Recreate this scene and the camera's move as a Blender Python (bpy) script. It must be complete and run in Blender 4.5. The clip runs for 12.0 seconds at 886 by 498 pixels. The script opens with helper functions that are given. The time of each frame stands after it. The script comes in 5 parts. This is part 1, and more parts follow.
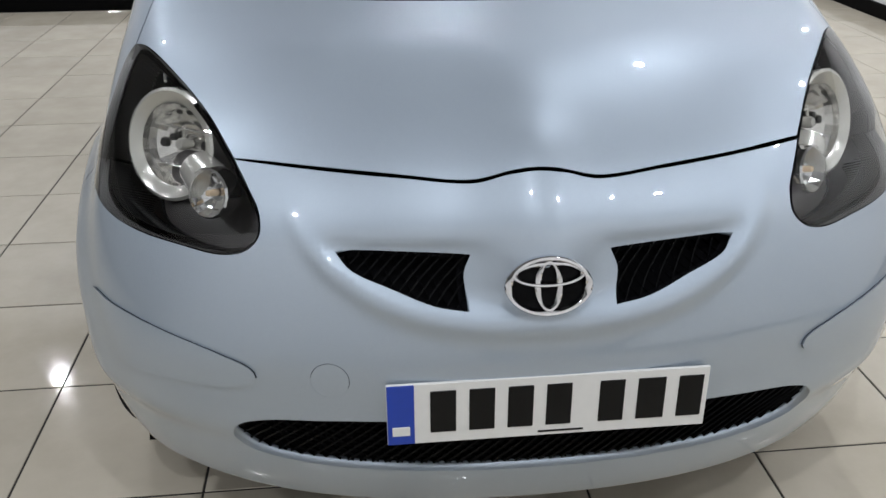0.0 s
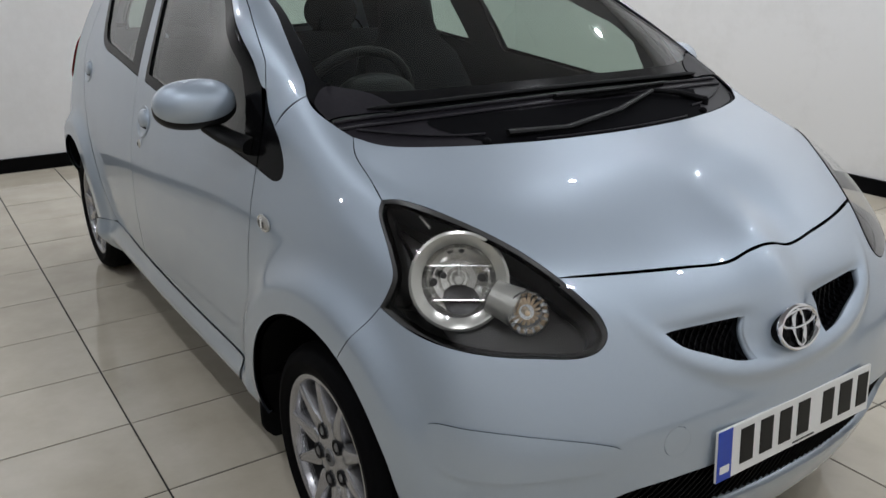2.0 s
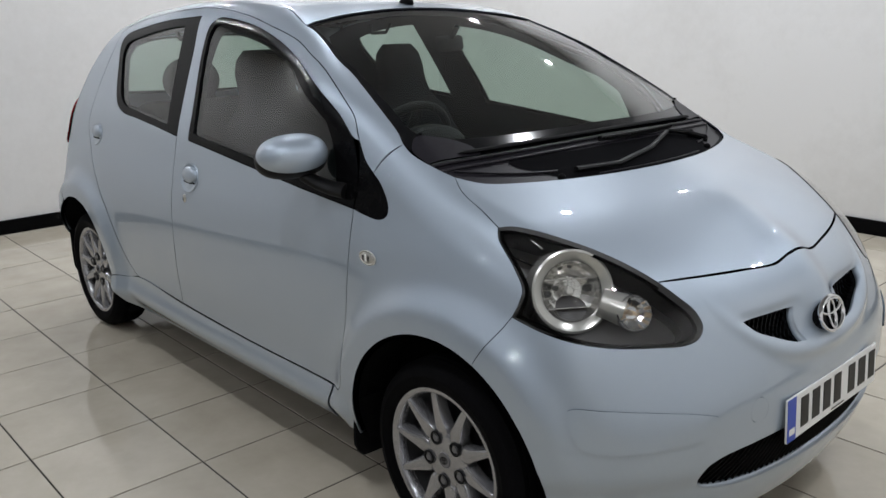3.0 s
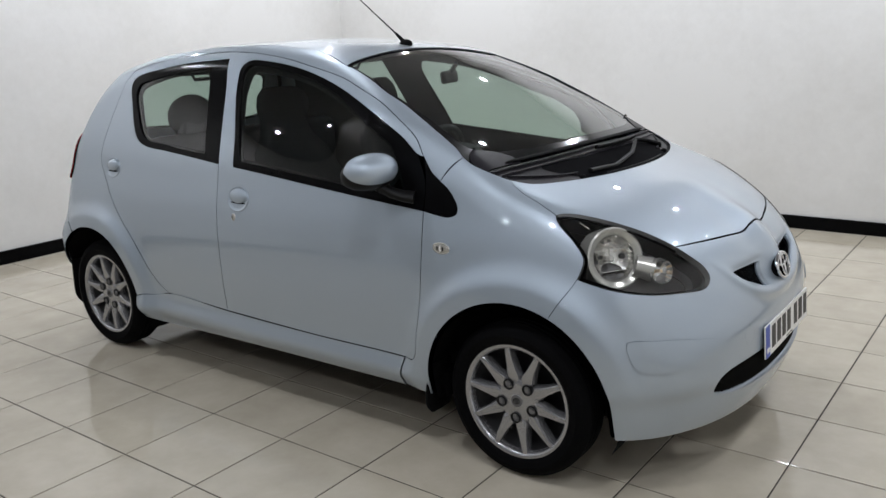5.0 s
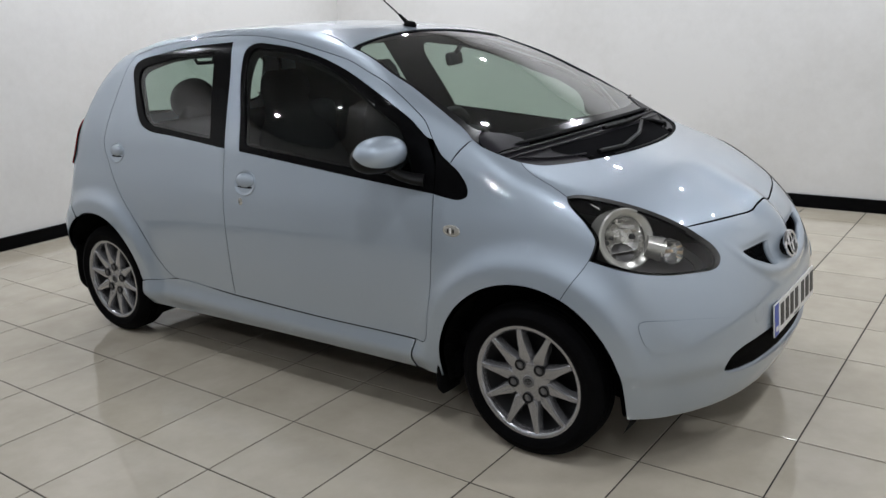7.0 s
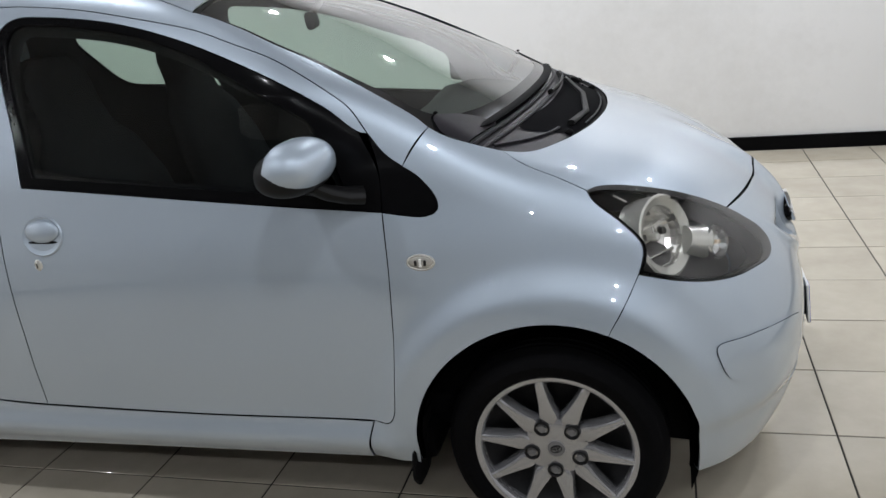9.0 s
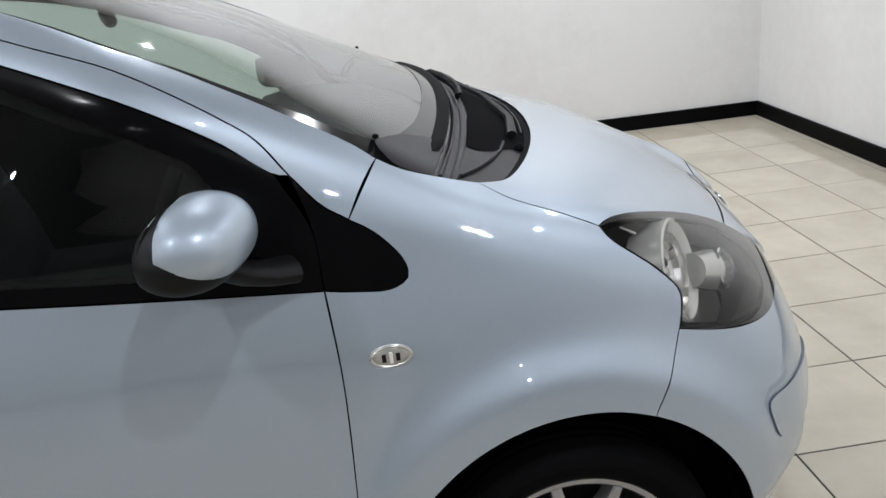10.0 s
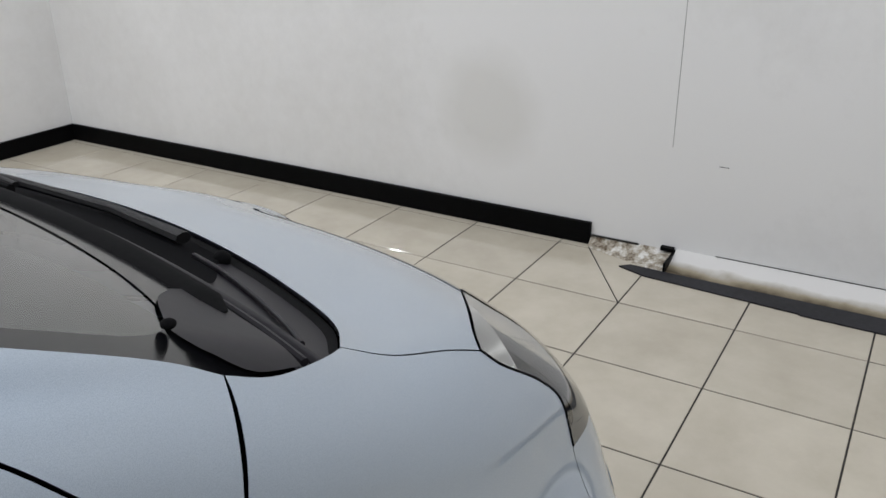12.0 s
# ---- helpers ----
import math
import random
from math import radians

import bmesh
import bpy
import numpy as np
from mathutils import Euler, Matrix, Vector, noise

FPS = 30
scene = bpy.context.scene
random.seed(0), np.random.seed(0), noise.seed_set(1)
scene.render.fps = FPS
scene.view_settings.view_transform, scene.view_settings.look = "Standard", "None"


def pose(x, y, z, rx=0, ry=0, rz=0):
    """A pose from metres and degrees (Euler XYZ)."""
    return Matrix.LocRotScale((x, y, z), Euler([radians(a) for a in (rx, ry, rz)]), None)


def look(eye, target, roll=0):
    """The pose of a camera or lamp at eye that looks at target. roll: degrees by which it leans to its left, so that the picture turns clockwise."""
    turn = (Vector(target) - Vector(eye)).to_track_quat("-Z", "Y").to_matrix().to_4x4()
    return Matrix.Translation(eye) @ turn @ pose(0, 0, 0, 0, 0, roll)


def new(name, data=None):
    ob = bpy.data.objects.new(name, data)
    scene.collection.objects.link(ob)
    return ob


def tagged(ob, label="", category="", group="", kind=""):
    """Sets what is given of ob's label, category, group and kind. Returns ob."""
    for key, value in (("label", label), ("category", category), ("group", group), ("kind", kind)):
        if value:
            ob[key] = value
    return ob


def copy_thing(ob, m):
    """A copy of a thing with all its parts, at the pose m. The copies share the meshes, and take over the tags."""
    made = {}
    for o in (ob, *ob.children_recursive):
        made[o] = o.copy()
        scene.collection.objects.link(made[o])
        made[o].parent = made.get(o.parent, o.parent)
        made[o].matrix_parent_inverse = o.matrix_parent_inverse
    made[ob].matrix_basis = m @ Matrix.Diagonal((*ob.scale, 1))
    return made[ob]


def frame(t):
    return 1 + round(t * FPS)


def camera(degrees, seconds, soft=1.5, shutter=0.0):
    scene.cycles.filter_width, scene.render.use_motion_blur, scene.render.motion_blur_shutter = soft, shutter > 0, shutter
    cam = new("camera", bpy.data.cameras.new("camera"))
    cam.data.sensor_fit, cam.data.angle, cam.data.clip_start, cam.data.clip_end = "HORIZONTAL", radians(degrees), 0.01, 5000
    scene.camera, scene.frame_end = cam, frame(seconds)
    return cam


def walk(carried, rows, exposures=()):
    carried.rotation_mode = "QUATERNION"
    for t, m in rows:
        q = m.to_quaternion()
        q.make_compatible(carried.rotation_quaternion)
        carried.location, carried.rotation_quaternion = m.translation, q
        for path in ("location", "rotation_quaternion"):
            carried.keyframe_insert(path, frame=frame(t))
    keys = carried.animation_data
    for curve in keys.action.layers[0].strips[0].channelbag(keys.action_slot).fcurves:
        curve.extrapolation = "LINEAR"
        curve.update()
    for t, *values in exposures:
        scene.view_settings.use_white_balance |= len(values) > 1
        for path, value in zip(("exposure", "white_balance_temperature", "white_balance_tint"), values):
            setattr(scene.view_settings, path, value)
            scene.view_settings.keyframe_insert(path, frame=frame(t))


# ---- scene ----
cam = camera(56.3, 12.0)
PATH = [
    (0, (1.660, -0.268, 1.261), (-0.096, -0.083, 0.323), 0.1),
    (0.5, (1.631, -0.543, 1.288), (-0.099, -0.167, 0.357), -0.5),
    (1, (1.594, -0.849, 1.315), (-0.096, -0.241, 0.434), -0.2),
    (1.5, (1.546, -1.147, 1.317), (-0.101, -0.302, 0.561), 0.6),
    (2, (1.489, -1.451, 1.338), (-0.084, -0.410, 0.673), -0.1),
    (2.5, (1.447, -1.739, 1.337), (-0.060, -0.559, 0.757), 0.4),
    (3, (1.406, -2.042, 1.365), (-0.021, -0.751, 0.821), -0.9),
    (5, (1.331, -2.912, 1.428), (0.163, -1.365, 0.935), -2.1),
    (5.5, (1.355, -2.944, 1.432), (0.193, -1.397, 0.928), -2.0),
    (6, (1.372, -2.953, 1.431), (0.208, -1.410, 0.916), -2.2),
    (6.5, (1.363, -2.961, 1.437), (0.201, -1.422, 0.909), -2.3),
    (8.5, (0.591, -2.692, 1.420), (-0.228, -0.968, 0.821), -5.7),
    (9, (0.264, -2.489, 1.391), (-0.262, -0.671, 0.743), -6.1),
    (9.5, (-0.022, -2.220, 1.391), (-0.243, -0.361, 0.688), -5.8),
    (10, (-0.287, -1.945, 1.366), (-0.128, -0.085, 0.649), -6.0),
    (10.5, (-0.465, -1.651, 1.356), (0.042, 0.129, 0.597), -7.0),
    (11, (-0.580, -1.350, 1.358), (0.308, 0.252, 0.553), -6.9),
    (11.5, (-0.616, -1.131, 1.341), (0.676, 0.175, 0.549), -5.8),
    (12, (-0.610, -1.046, 1.346), (0.959, -0.098, 0.546), -0.8),
]
EXPOSURES = [(0.0, -0.08), (0.5, -0.26), (1.0, -0.4), (1.5, -0.38), (2.5, -0.3), (3.0, -0.25), (5.0, -0.15), (6.7, -0.26), (9.0, 0.05), (10.5, 0.17), (11.0, 0.05), (12.0, -0.15)]
walk(cam, [(t, look(eye, target, roll)) for t, eye, target, roll in PATH], EXPOSURES)

# ---- light ----
world = bpy.data.worlds.new("world")
world.use_nodes = True
world.node_tree.nodes["Background"].inputs[0].default_value = (0.9, 0.95, 1.0, 1)
world.node_tree.nodes["Background"].inputs[1].default_value = 0.05
scene.world = world
ROOM_X0, ROOM_X1, ROOM_Y0, ROOM_Y1, ROOM_H = -4.53, 2.38, -8.2, 3.315, 2.75
LAMPS = [(x, 2.6) for x in (-3.9, -2.8, -1.7, -0.6, 0.5, 1.5)] + [(-3.9, y) for y in (1.3, 0.0, -1.3, -2.7)] + [(1.45, y) for y in (1.4, 0.0, -1.4, -2.8)] + [(-2.7, 1.2), (-0.6, 1.1), (-1.9, 0.1), (-1.5, -1.7), (0.1, -1.7)] + [(x, -3.9) for x in (-2.8, -1.2, 0.4)]
LAMP_POWER = 11.4


def downlight(x, y):
    data = bpy.data.lights.new("downlight", "AREA")
    data.shape, data.size, data.energy, data.color = "DISK", 0.06, LAMP_POWER, (0.94, 0.97, 1.03)
    ob = new("downlight_bulb", data)
    ob.matrix_world = pose(x, y, ROOM_H - 0.035)
    return ob


for lx, ly in LAMPS:
    downlight(lx, ly)


# ---- materials ----
def material(name, colour, rough=0.5, metal=0.0, coat=0.0, spec=0.5):
    m = bpy.data.materials.new(name)
    m.use_nodes = True
    b = m.node_tree.nodes["Principled BSDF"]
    b.inputs["Base Color"].default_value = (*colour, 1)
    b.inputs["Roughness"].default_value = rough
    b.inputs["Metallic"].default_value = metal
    b.inputs["Coat Weight"].default_value = coat
    b.inputs["Coat Roughness"].default_value = 0.03
    b.inputs["Specular IOR Level"].default_value = spec
    return m, m.node_tree.nodes, m.node_tree.links, b


def node(nodes, kind, **values):
    n = nodes.new(kind)
    for k, v in values.items():
        n.inputs[k].default_value = v
    return n


def noise_node(nodes, links, scale, detail=3.0, rough=0.55, coords="Object"):
    tc = nodes.new("ShaderNodeTexCoord")
    n = node(nodes, "ShaderNodeTexNoise", Scale=scale, Detail=detail, Roughness=rough)
    links.new(tc.outputs[coords], n.inputs["Vector"])
    return n


def ramp(nodes, links, src, stops):
    r = nodes.new("ShaderNodeValToRGB")
    while len(r.color_ramp.elements) < len(stops):
        r.color_ramp.elements.new(0.5)
    for e, (p, c) in zip(r.color_ramp.elements, stops):
        e.position, e.color = p, (*c, 1)
    links.new(src, r.inputs[0])
    return r


def bump(nodes, links, src, b, strength, distance):
    n = node(nodes, "ShaderNodeBump", Strength=strength, Distance=distance)
    links.new(src, n.inputs["Height"])
    links.new(n.outputs[0], b.inputs["Normal"])


def grainy(name, colour, rough, scale, amount=0.15, bumpy=0.0, metal=0.0, coat=0.0, spec=0.5):
    """A plain stuff with fine grain and broad unevenness in its colour."""
    m, n, l, b = material(name, colour, rough, metal, coat, spec)
    fine = noise_node(n, l, scale, 4)
    wide = noise_node(n, l, scale * 0.04, 2)
    add = n.new("ShaderNodeMath")
    add.operation = "ADD"
    l.new(fine.outputs[0], add.inputs[0])
    l.new(wide.outputs[0], add.inputs[1])
    r = ramp(n, l, add.outputs[0], [(0.35, tuple(c * (1 - amount) for c in colour)), (0.75, tuple(min(1, c * (1 + amount)) for c in colour))])
    half = n.new("ShaderNodeMath")
    half.operation = "MULTIPLY"
    half.inputs[1].default_value = 0.5
    l.new(add.outputs[0], half.inputs[0])
    l.new(half.outputs[0], r.inputs[0])
    l.new(r.outputs[0], b.inputs["Base Color"])
    if bumpy:
        bump(n, l, fine.outputs[0], b, 1.0, bumpy)
    return m


def paint_material():
    m, n, l, b = material("metallic_blue_paint", (0.38, 0.447, 0.518), 0.43, 0.50, 1.0)
    flakes = noise_node(n, l, 1500, 1)
    r = ramp(n, l, flakes.outputs[0], [(0.3, (0.356, 0.418, 0.488)), (0.7, (0.436, 0.504, 0.580))])
    l.new(r.outputs[0], b.inputs["Base Color"])
    dust = noise_node(n, l, 9, 4)
    r2 = ramp(n, l, dust.outputs[0], [(0.3, (0.42, 0.42, 0.42)), (0.8, (0.48, 0.48, 0.48))])
    l.new(r2.outputs[0], b.inputs["Roughness"])
    b.inputs["Coat Roughness"].default_value = 0.006
    b.inputs["Coat IOR"].default_value = 1.75
    return m


def glass_material(name, tint, low=0.055, rough=0.0):
    """A thin pane: clear with a tint, glossier at a slant."""
    m = bpy.data.materials.new(name)
    m.use_nodes = True
    n, l = m.node_tree.nodes, m.node_tree.links
    n.clear()
    out = n.new("ShaderNodeOutputMaterial")
    clear = node(n, "ShaderNodeBsdfTransparent", Color=(*tint, 1))
    gloss = node(n, "ShaderNodeBsdfGlossy", Color=(1, 1, 1, 1), Roughness=rough)
    slant = node(n, "ShaderNodeLayerWeight", Blend=0.5)
    fifth = n.new("ShaderNodeMath")
    fifth.operation = "POWER"
    fifth.inputs[1].default_value = 4.0
    l.new(slant.outputs["Facing"], fifth.inputs[0])
    share = n.new("ShaderNodeMath")
    share.operation = "MULTIPLY_ADD"
    share.inputs[1].default_value, share.inputs[2].default_value = 0.95 - low, low
    l.new(fifth.outputs[0], share.inputs[0])
    mix = n.new("ShaderNodeMixShader")
    l.new(share.outputs[0], mix.inputs[0])
    l.new(clear.outputs[0], mix.inputs[1])
    l.new(gloss.outputs[0], mix.inputs[2])
    l.new(mix.outputs[0], out.inputs[0])
    return m


PAINT = paint_material()
BLACK = grainy("black_gloss_trim", (0.004, 0.004, 0.0045), 0.16, 60, 0.2, spec=0.08)
FRIT = grainy("black_printed_glass", (0.005, 0.005, 0.006), 0.12, 60, 0.2, spec=0.3)
RUBBER = grainy("black_rubber", (0.005, 0.005, 0.0055), 0.75, 120, 0.3, 0.0002, spec=0.07)
TYRE = grainy("tyre_rubber", (0.0035, 0.0035, 0.004), 0.7, 150, 0.35, 0.0006, spec=0.04)
PLASTIC = grainy("grained_black_plastic", (0.006, 0.006, 0.0065), 0.5, 300, 0.3, 0.0002, spec=0.2)
COWLGREY = grainy("dusty_grey_plastic", (0.018, 0.0165, 0.0205), 0.40, 90, 0.25, spec=0.15)
# near-black that stands in for shade in gaps and hollows
VOID = grainy("dark_hollow", (0.005, 0.005, 0.006), 0.9, 20, 0.2, spec=0.04)
LAMPGREY = grainy("lamp_side_grey", (0.035, 0.034, 0.033), 0.35, 60, 0.2)
LAMPBLACK = grainy("lamp_housing_grey", (0.050, 0.046, 0.045), 0.38, 60, 0.2)
CHROME = grainy("chrome", (0.82, 0.82, 0.83), 0.07, 30, 0.04, metal=1.0)
REFLECTOR = grainy("bright_reflector", (0.80, 0.79, 0.76), 0.16, 30, 0.05, metal=0.9)
SATIN = grainy("satin_lamp_ring", (0.66, 0.65, 0.61), 0.22, 40, 0.06, metal=0.6)
ALLOY = grainy("silver_wheel_paint", (0.40, 0.40, 0.415), 0.24, 90, 0.10, metal=0.75, coat=0.3)
NUT = grainy("grey_nut_cover", (0.17, 0.17, 0.175), 0.4, 70, 0.2, metal=0.4)
STEEL = grainy("dark_steel", (0.012, 0.012, 0.013), 0.5, 70, 0.3, metal=0.6)
FABRIC = grainy("charcoal_seat_fabric", (0.012, 0.013, 0.0145), 0.9, 260, 0.35, spec=0.05)
TRIM = grainy("dark_grey_cabin_plastic", (0.010, 0.011, 0.0115), 0.55, 220, 0.2, spec=0.08)
DASH = grainy("dark_dashboard", (0.009, 0.010, 0.010), 0.6, 240, 0.2, spec=0.10)
LINER = grainy("grey_headliner_cloth", (0.30, 0.30, 0.29), 0.95, 260, 0.1)
RED = grainy("red_lamp_plastic", (0.75, 0.03, 0.03), 0.12, 50, 0.15, coat=0.8)
REPEATER = grainy("clear_grey_lens", (0.42, 0.41, 0.38), 0.10, 50, 0.1, metal=0.3, coat=0.6)
AMBER = grainy("amber_bulb", (0.80, 0.60, 0.40), 0.15, 50, 0.1)
PLATEWHITE = grainy("plate_white", (0.80, 0.80, 0.78), 0.35, 60, 0.03)
PLATEBLACK = grainy("plate_black", (0.006, 0.006, 0.006), 0.35, 60, 0.1, spec=0.2)
PLATEBLUE = grainy("plate_blue", (0.012, 0.055, 0.42), 0.35, 60, 0.08)
MIRRORGLASS = material("mirror_glass", (0.85, 0.87, 0.87), 0.02, 1.0)[0]
GLASS = glass_material("green_tinted_glass", (0.80, 0.90, 0.84), rough=0.02)
SIDEGLASS = glass_material("side_glass", (0.60, 0.69, 0.64))
LENS = glass_material("clear_lens", (0.95, 0.955, 0.95), 0.05)


def wall_material(name="white_wall_paint", patch=None):
    """White paint; patch = (y, z, radius) of a faint grey damp patch."""
    m, n, l, b = material(name, (0.78, 0.775, 0.765), 0.55)
    wide = noise_node(n, l, 0.7, 3)
    fine = noise_node(n, l, 14, 5, 0.65)
    mix = n.new("ShaderNodeMath")
    mix.operation = "MULTIPLY_ADD"
    mix.inputs[1].default_value = 0.35
    l.new(fine.outputs[0], mix.inputs[0])
    l.new(wide.outputs[0], mix.inputs[2])
    r = ramp(n, l, mix.outputs[0], [(0.45, (0.66, 0.652, 0.635)), (0.75, (0.745, 0.74, 0.73))])
    colour = r.outputs[0]
    if patch:
        tc = n.new("ShaderNodeTexCoord")
        away = n.new("ShaderNodeVectorMath")
        away.operation = "DISTANCE"
        wob = noise_node(n, l, 5, 3)
        shift = n.new("ShaderNodeVectorMath")
        shift.operation = "MULTIPLY_ADD"
        shift.inputs[1].default_value = (0.0, 0.12, 0.12)
        l.new(wob.outputs["Color"], shift.inputs[0])
        l.new(tc.outputs["Object"], shift.inputs[2])
        flat = n.new("ShaderNodeVectorMath")
        flat.operation = "MULTIPLY"
        flat.inputs[1].default_value = (0, 1, 1)
        l.new(shift.outputs[0], flat.inputs[0])
        l.new(flat.outputs[0], away.inputs[0])
        away.inputs[1].default_value = (0, patch[0] + 0.06, patch[1] + 0.06)
        ring = ramp(n, l, away.outputs["Value"], [(patch[2] * 0.55, (0.90, 0.895, 0.875)), (patch[2] * 1.15, (1, 1, 1))])
        mul = n.new("ShaderNodeMix")
        mul.data_type, mul.blend_type = "RGBA", "MULTIPLY"
        mul.inputs[0].default_value = 1.0
        l.new(colour, mul.inputs[6])
        l.new(ring.outputs[0], mul.inputs[7])
        colour = mul.outputs[2]
    l.new(colour, b.inputs["Base Color"])
    tex = noise_node(n, l, 160, 3)
    bump(n, l, tex.outputs[0], b, 0.4, 0.0006)
    return m


def tile_material():
    m, n, l, b = material("cream_polished_tile", (0.56, 0.50, 0.42), 0.14)
    info = n.new("ShaderNodeObjectInfo")
    tc = n.new("ShaderNodeTexCoord")
    off = n.new("ShaderNodeVectorMath")
    off.operation = "ADD"
    l.new(tc.outputs["Object"], off.inputs[0])
    l.new(info.outputs["Random"], off.inputs[1])
    cloud = node(n, "ShaderNodeTexNoise", Scale=5.0, Detail=5.0, Roughness=0.6)
    l.new(off.outputs[0], cloud.inputs["Vector"])
    r = ramp(n, l, cloud.outputs[0], [(0.3, (0.465, 0.420, 0.338)), (0.7, (0.555, 0.508, 0.418))])
    hsv = n.new("ShaderNodeHueSaturation")
    vary = n.new("ShaderNodeMapRange")
    vary.inputs["To Min"].default_value, vary.inputs["To Max"].default_value = 0.95, 1.05
    l.new(info.outputs["Random"], vary.inputs["Value"])
    l.new(vary.outputs[0], hsv.inputs["Value"])
    l.new(r.outputs[0], hsv.inputs["Color"])
    scuff = noise_node(n, l, 38, 6, 0.7)
    dark = ramp(n, l, scuff.outputs[0], [(0.22, (0.62, 0.58, 0.52)), (0.30, (1, 1, 1))])
    mul = n.new("ShaderNodeMix")
    mul.data_type, mul.blend_type = "RGBA", "MULTIPLY"
    mul.inputs[0].default_value = 0.6
    l.new(hsv.outputs[0], mul.inputs[6])
    l.new(dark.outputs[0], mul.inputs[7])
    l.new(mul.outputs[2], b.inputs["Base Color"])
    smear = noise_node(n, l, 6, 4)
    r2 = ramp(n, l, smear.outputs[0], [(0.3, (0.03, 0.03, 0.03)), (0.75, (0.11, 0.11, 0.11))])
    l.new(r2.outputs[0], b.inputs["Roughness"])
    return m


def filler_material():
    """Broken plaster with brown stains."""
    m, n, l, b = material("broken_plaster", (0.6, 0.58, 0.53), 0.9)
    blot = noise_node(n, l, 22, 6, 0.7)
    r = ramp(n, l, blot.outputs[0], [(0.36, (0.10, 0.065, 0.035)), (0.5, (0.42, 0.38, 0.31)), (0.62, (0.74, 0.73, 0.70))])
    l.new(r.outputs[0], b.inputs["Base Color"])
    bump(n, l, blot.outputs[0], b, 1.0, 0.012)
    return m


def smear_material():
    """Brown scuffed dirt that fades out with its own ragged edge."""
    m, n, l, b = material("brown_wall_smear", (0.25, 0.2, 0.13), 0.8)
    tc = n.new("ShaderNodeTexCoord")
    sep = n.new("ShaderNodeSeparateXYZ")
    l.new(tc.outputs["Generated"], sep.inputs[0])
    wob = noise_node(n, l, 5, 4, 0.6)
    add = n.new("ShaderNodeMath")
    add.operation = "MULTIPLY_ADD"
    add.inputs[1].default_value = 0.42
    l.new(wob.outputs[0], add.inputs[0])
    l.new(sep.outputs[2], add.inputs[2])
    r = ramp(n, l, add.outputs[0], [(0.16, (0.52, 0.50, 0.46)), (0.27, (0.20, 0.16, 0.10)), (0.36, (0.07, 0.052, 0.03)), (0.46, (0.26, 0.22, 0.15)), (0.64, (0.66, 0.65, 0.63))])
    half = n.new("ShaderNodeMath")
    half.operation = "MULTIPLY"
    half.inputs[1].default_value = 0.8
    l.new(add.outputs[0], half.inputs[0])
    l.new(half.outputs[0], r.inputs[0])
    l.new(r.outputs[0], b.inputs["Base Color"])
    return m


WALL = wall_material()
STAINED = wall_material("stained_wall_paint", (0.53, 0.51, 0.24))
TILE = tile_material()
GROUT = grainy("dark_grout", (0.022, 0.020, 0.018), 0.85, 90, 0.4)
FAINT = grainy("faint_grey_line", (0.22, 0.21, 0.20), 0.8, 40, 0.5)
SKIRT = grainy("black_skirting_paint", (0.003, 0.003, 0.0033), 0.45, 80, 0.3, spec=0.05)
CEILING = grainy("grey_ceiling_paint", (0.25, 0.252, 0.26), 0.8, 40, 0.06)
FILLER = filler_material()
SMEAR = smear_material()
STRIP = grainy("dark_grey_metal_track", (0.022, 0.022, 0.026), 0.5, 60, 0.4, spec=0.2)
LAMPWHITE = grainy("white_lamp_ring", (0.75, 0.75, 0.75), 0.4, 40, 0.03)


# ---- mesh helpers ----
def part(name, bm, mat, parent=None, label="", smooth=True):
    """Links a bmesh as one mesh object under a thing or a part."""
    me = bpy.data.meshes.new(name)
    bmesh.ops.recalc_face_normals(bm, faces=bm.faces)
    bm.to_mesh(me)
    bm.free()
    for p in me.polygons:
        p.use_smooth = smooth
    if smooth:
        me.set_sharp_from_angle(angle=radians(38))
    me.materials.append(mat)
    ob = new(name, me)
    ob.parent = parent
    return tagged(ob, label)


def box(cx, cy, cz, sx, sy, sz, bevel=0.0, seg=2):
    bm = bmesh.new()
    bmesh.ops.create_cube(bm, size=1.0)
    bmesh.ops.scale(bm, vec=(sx, sy, sz), verts=bm.verts)
    if bevel:
        bmesh.ops.bevel(bm, geom=bm.edges[:], offset=bevel, segments=seg, affect="EDGES", profile=0.5)
    bmesh.ops.translate(bm, vec=(cx, cy, cz), verts=bm.verts)
    return bm


def lathe(profile, n=48, m=None):
    """Turns (radius, height) pairs about z; m places the result."""
    bm = bmesh.new()
    rings = []
    for r, h in profile:
        if r < 1e-5:
            rings.append([bm.verts.new((0, 0, h))])
        else:
            rings.append([bm.verts.new((r * math.cos(2 * math.pi * i / n), r * math.sin(2 * math.pi * i / n), h)) for i in range(n)])
    for a, b in zip(rings, rings[1:]):
        for i in range(n):
            j = (i + 1) % n
            if len(a) == 1 and len(b) == 1:
                continue
            if len(a) == 1:
                bm.faces.new((a[0], b[i], b[j]))
            elif len(b) == 1:
                bm.faces.new((a[i], a[j], b[0]))
            else:
                bm.faces.new((a[i], a[j], b[j], b[i]))
    if m is not None:
        bmesh.ops.transform(bm, matrix=m, verts=bm.verts)
    return bm


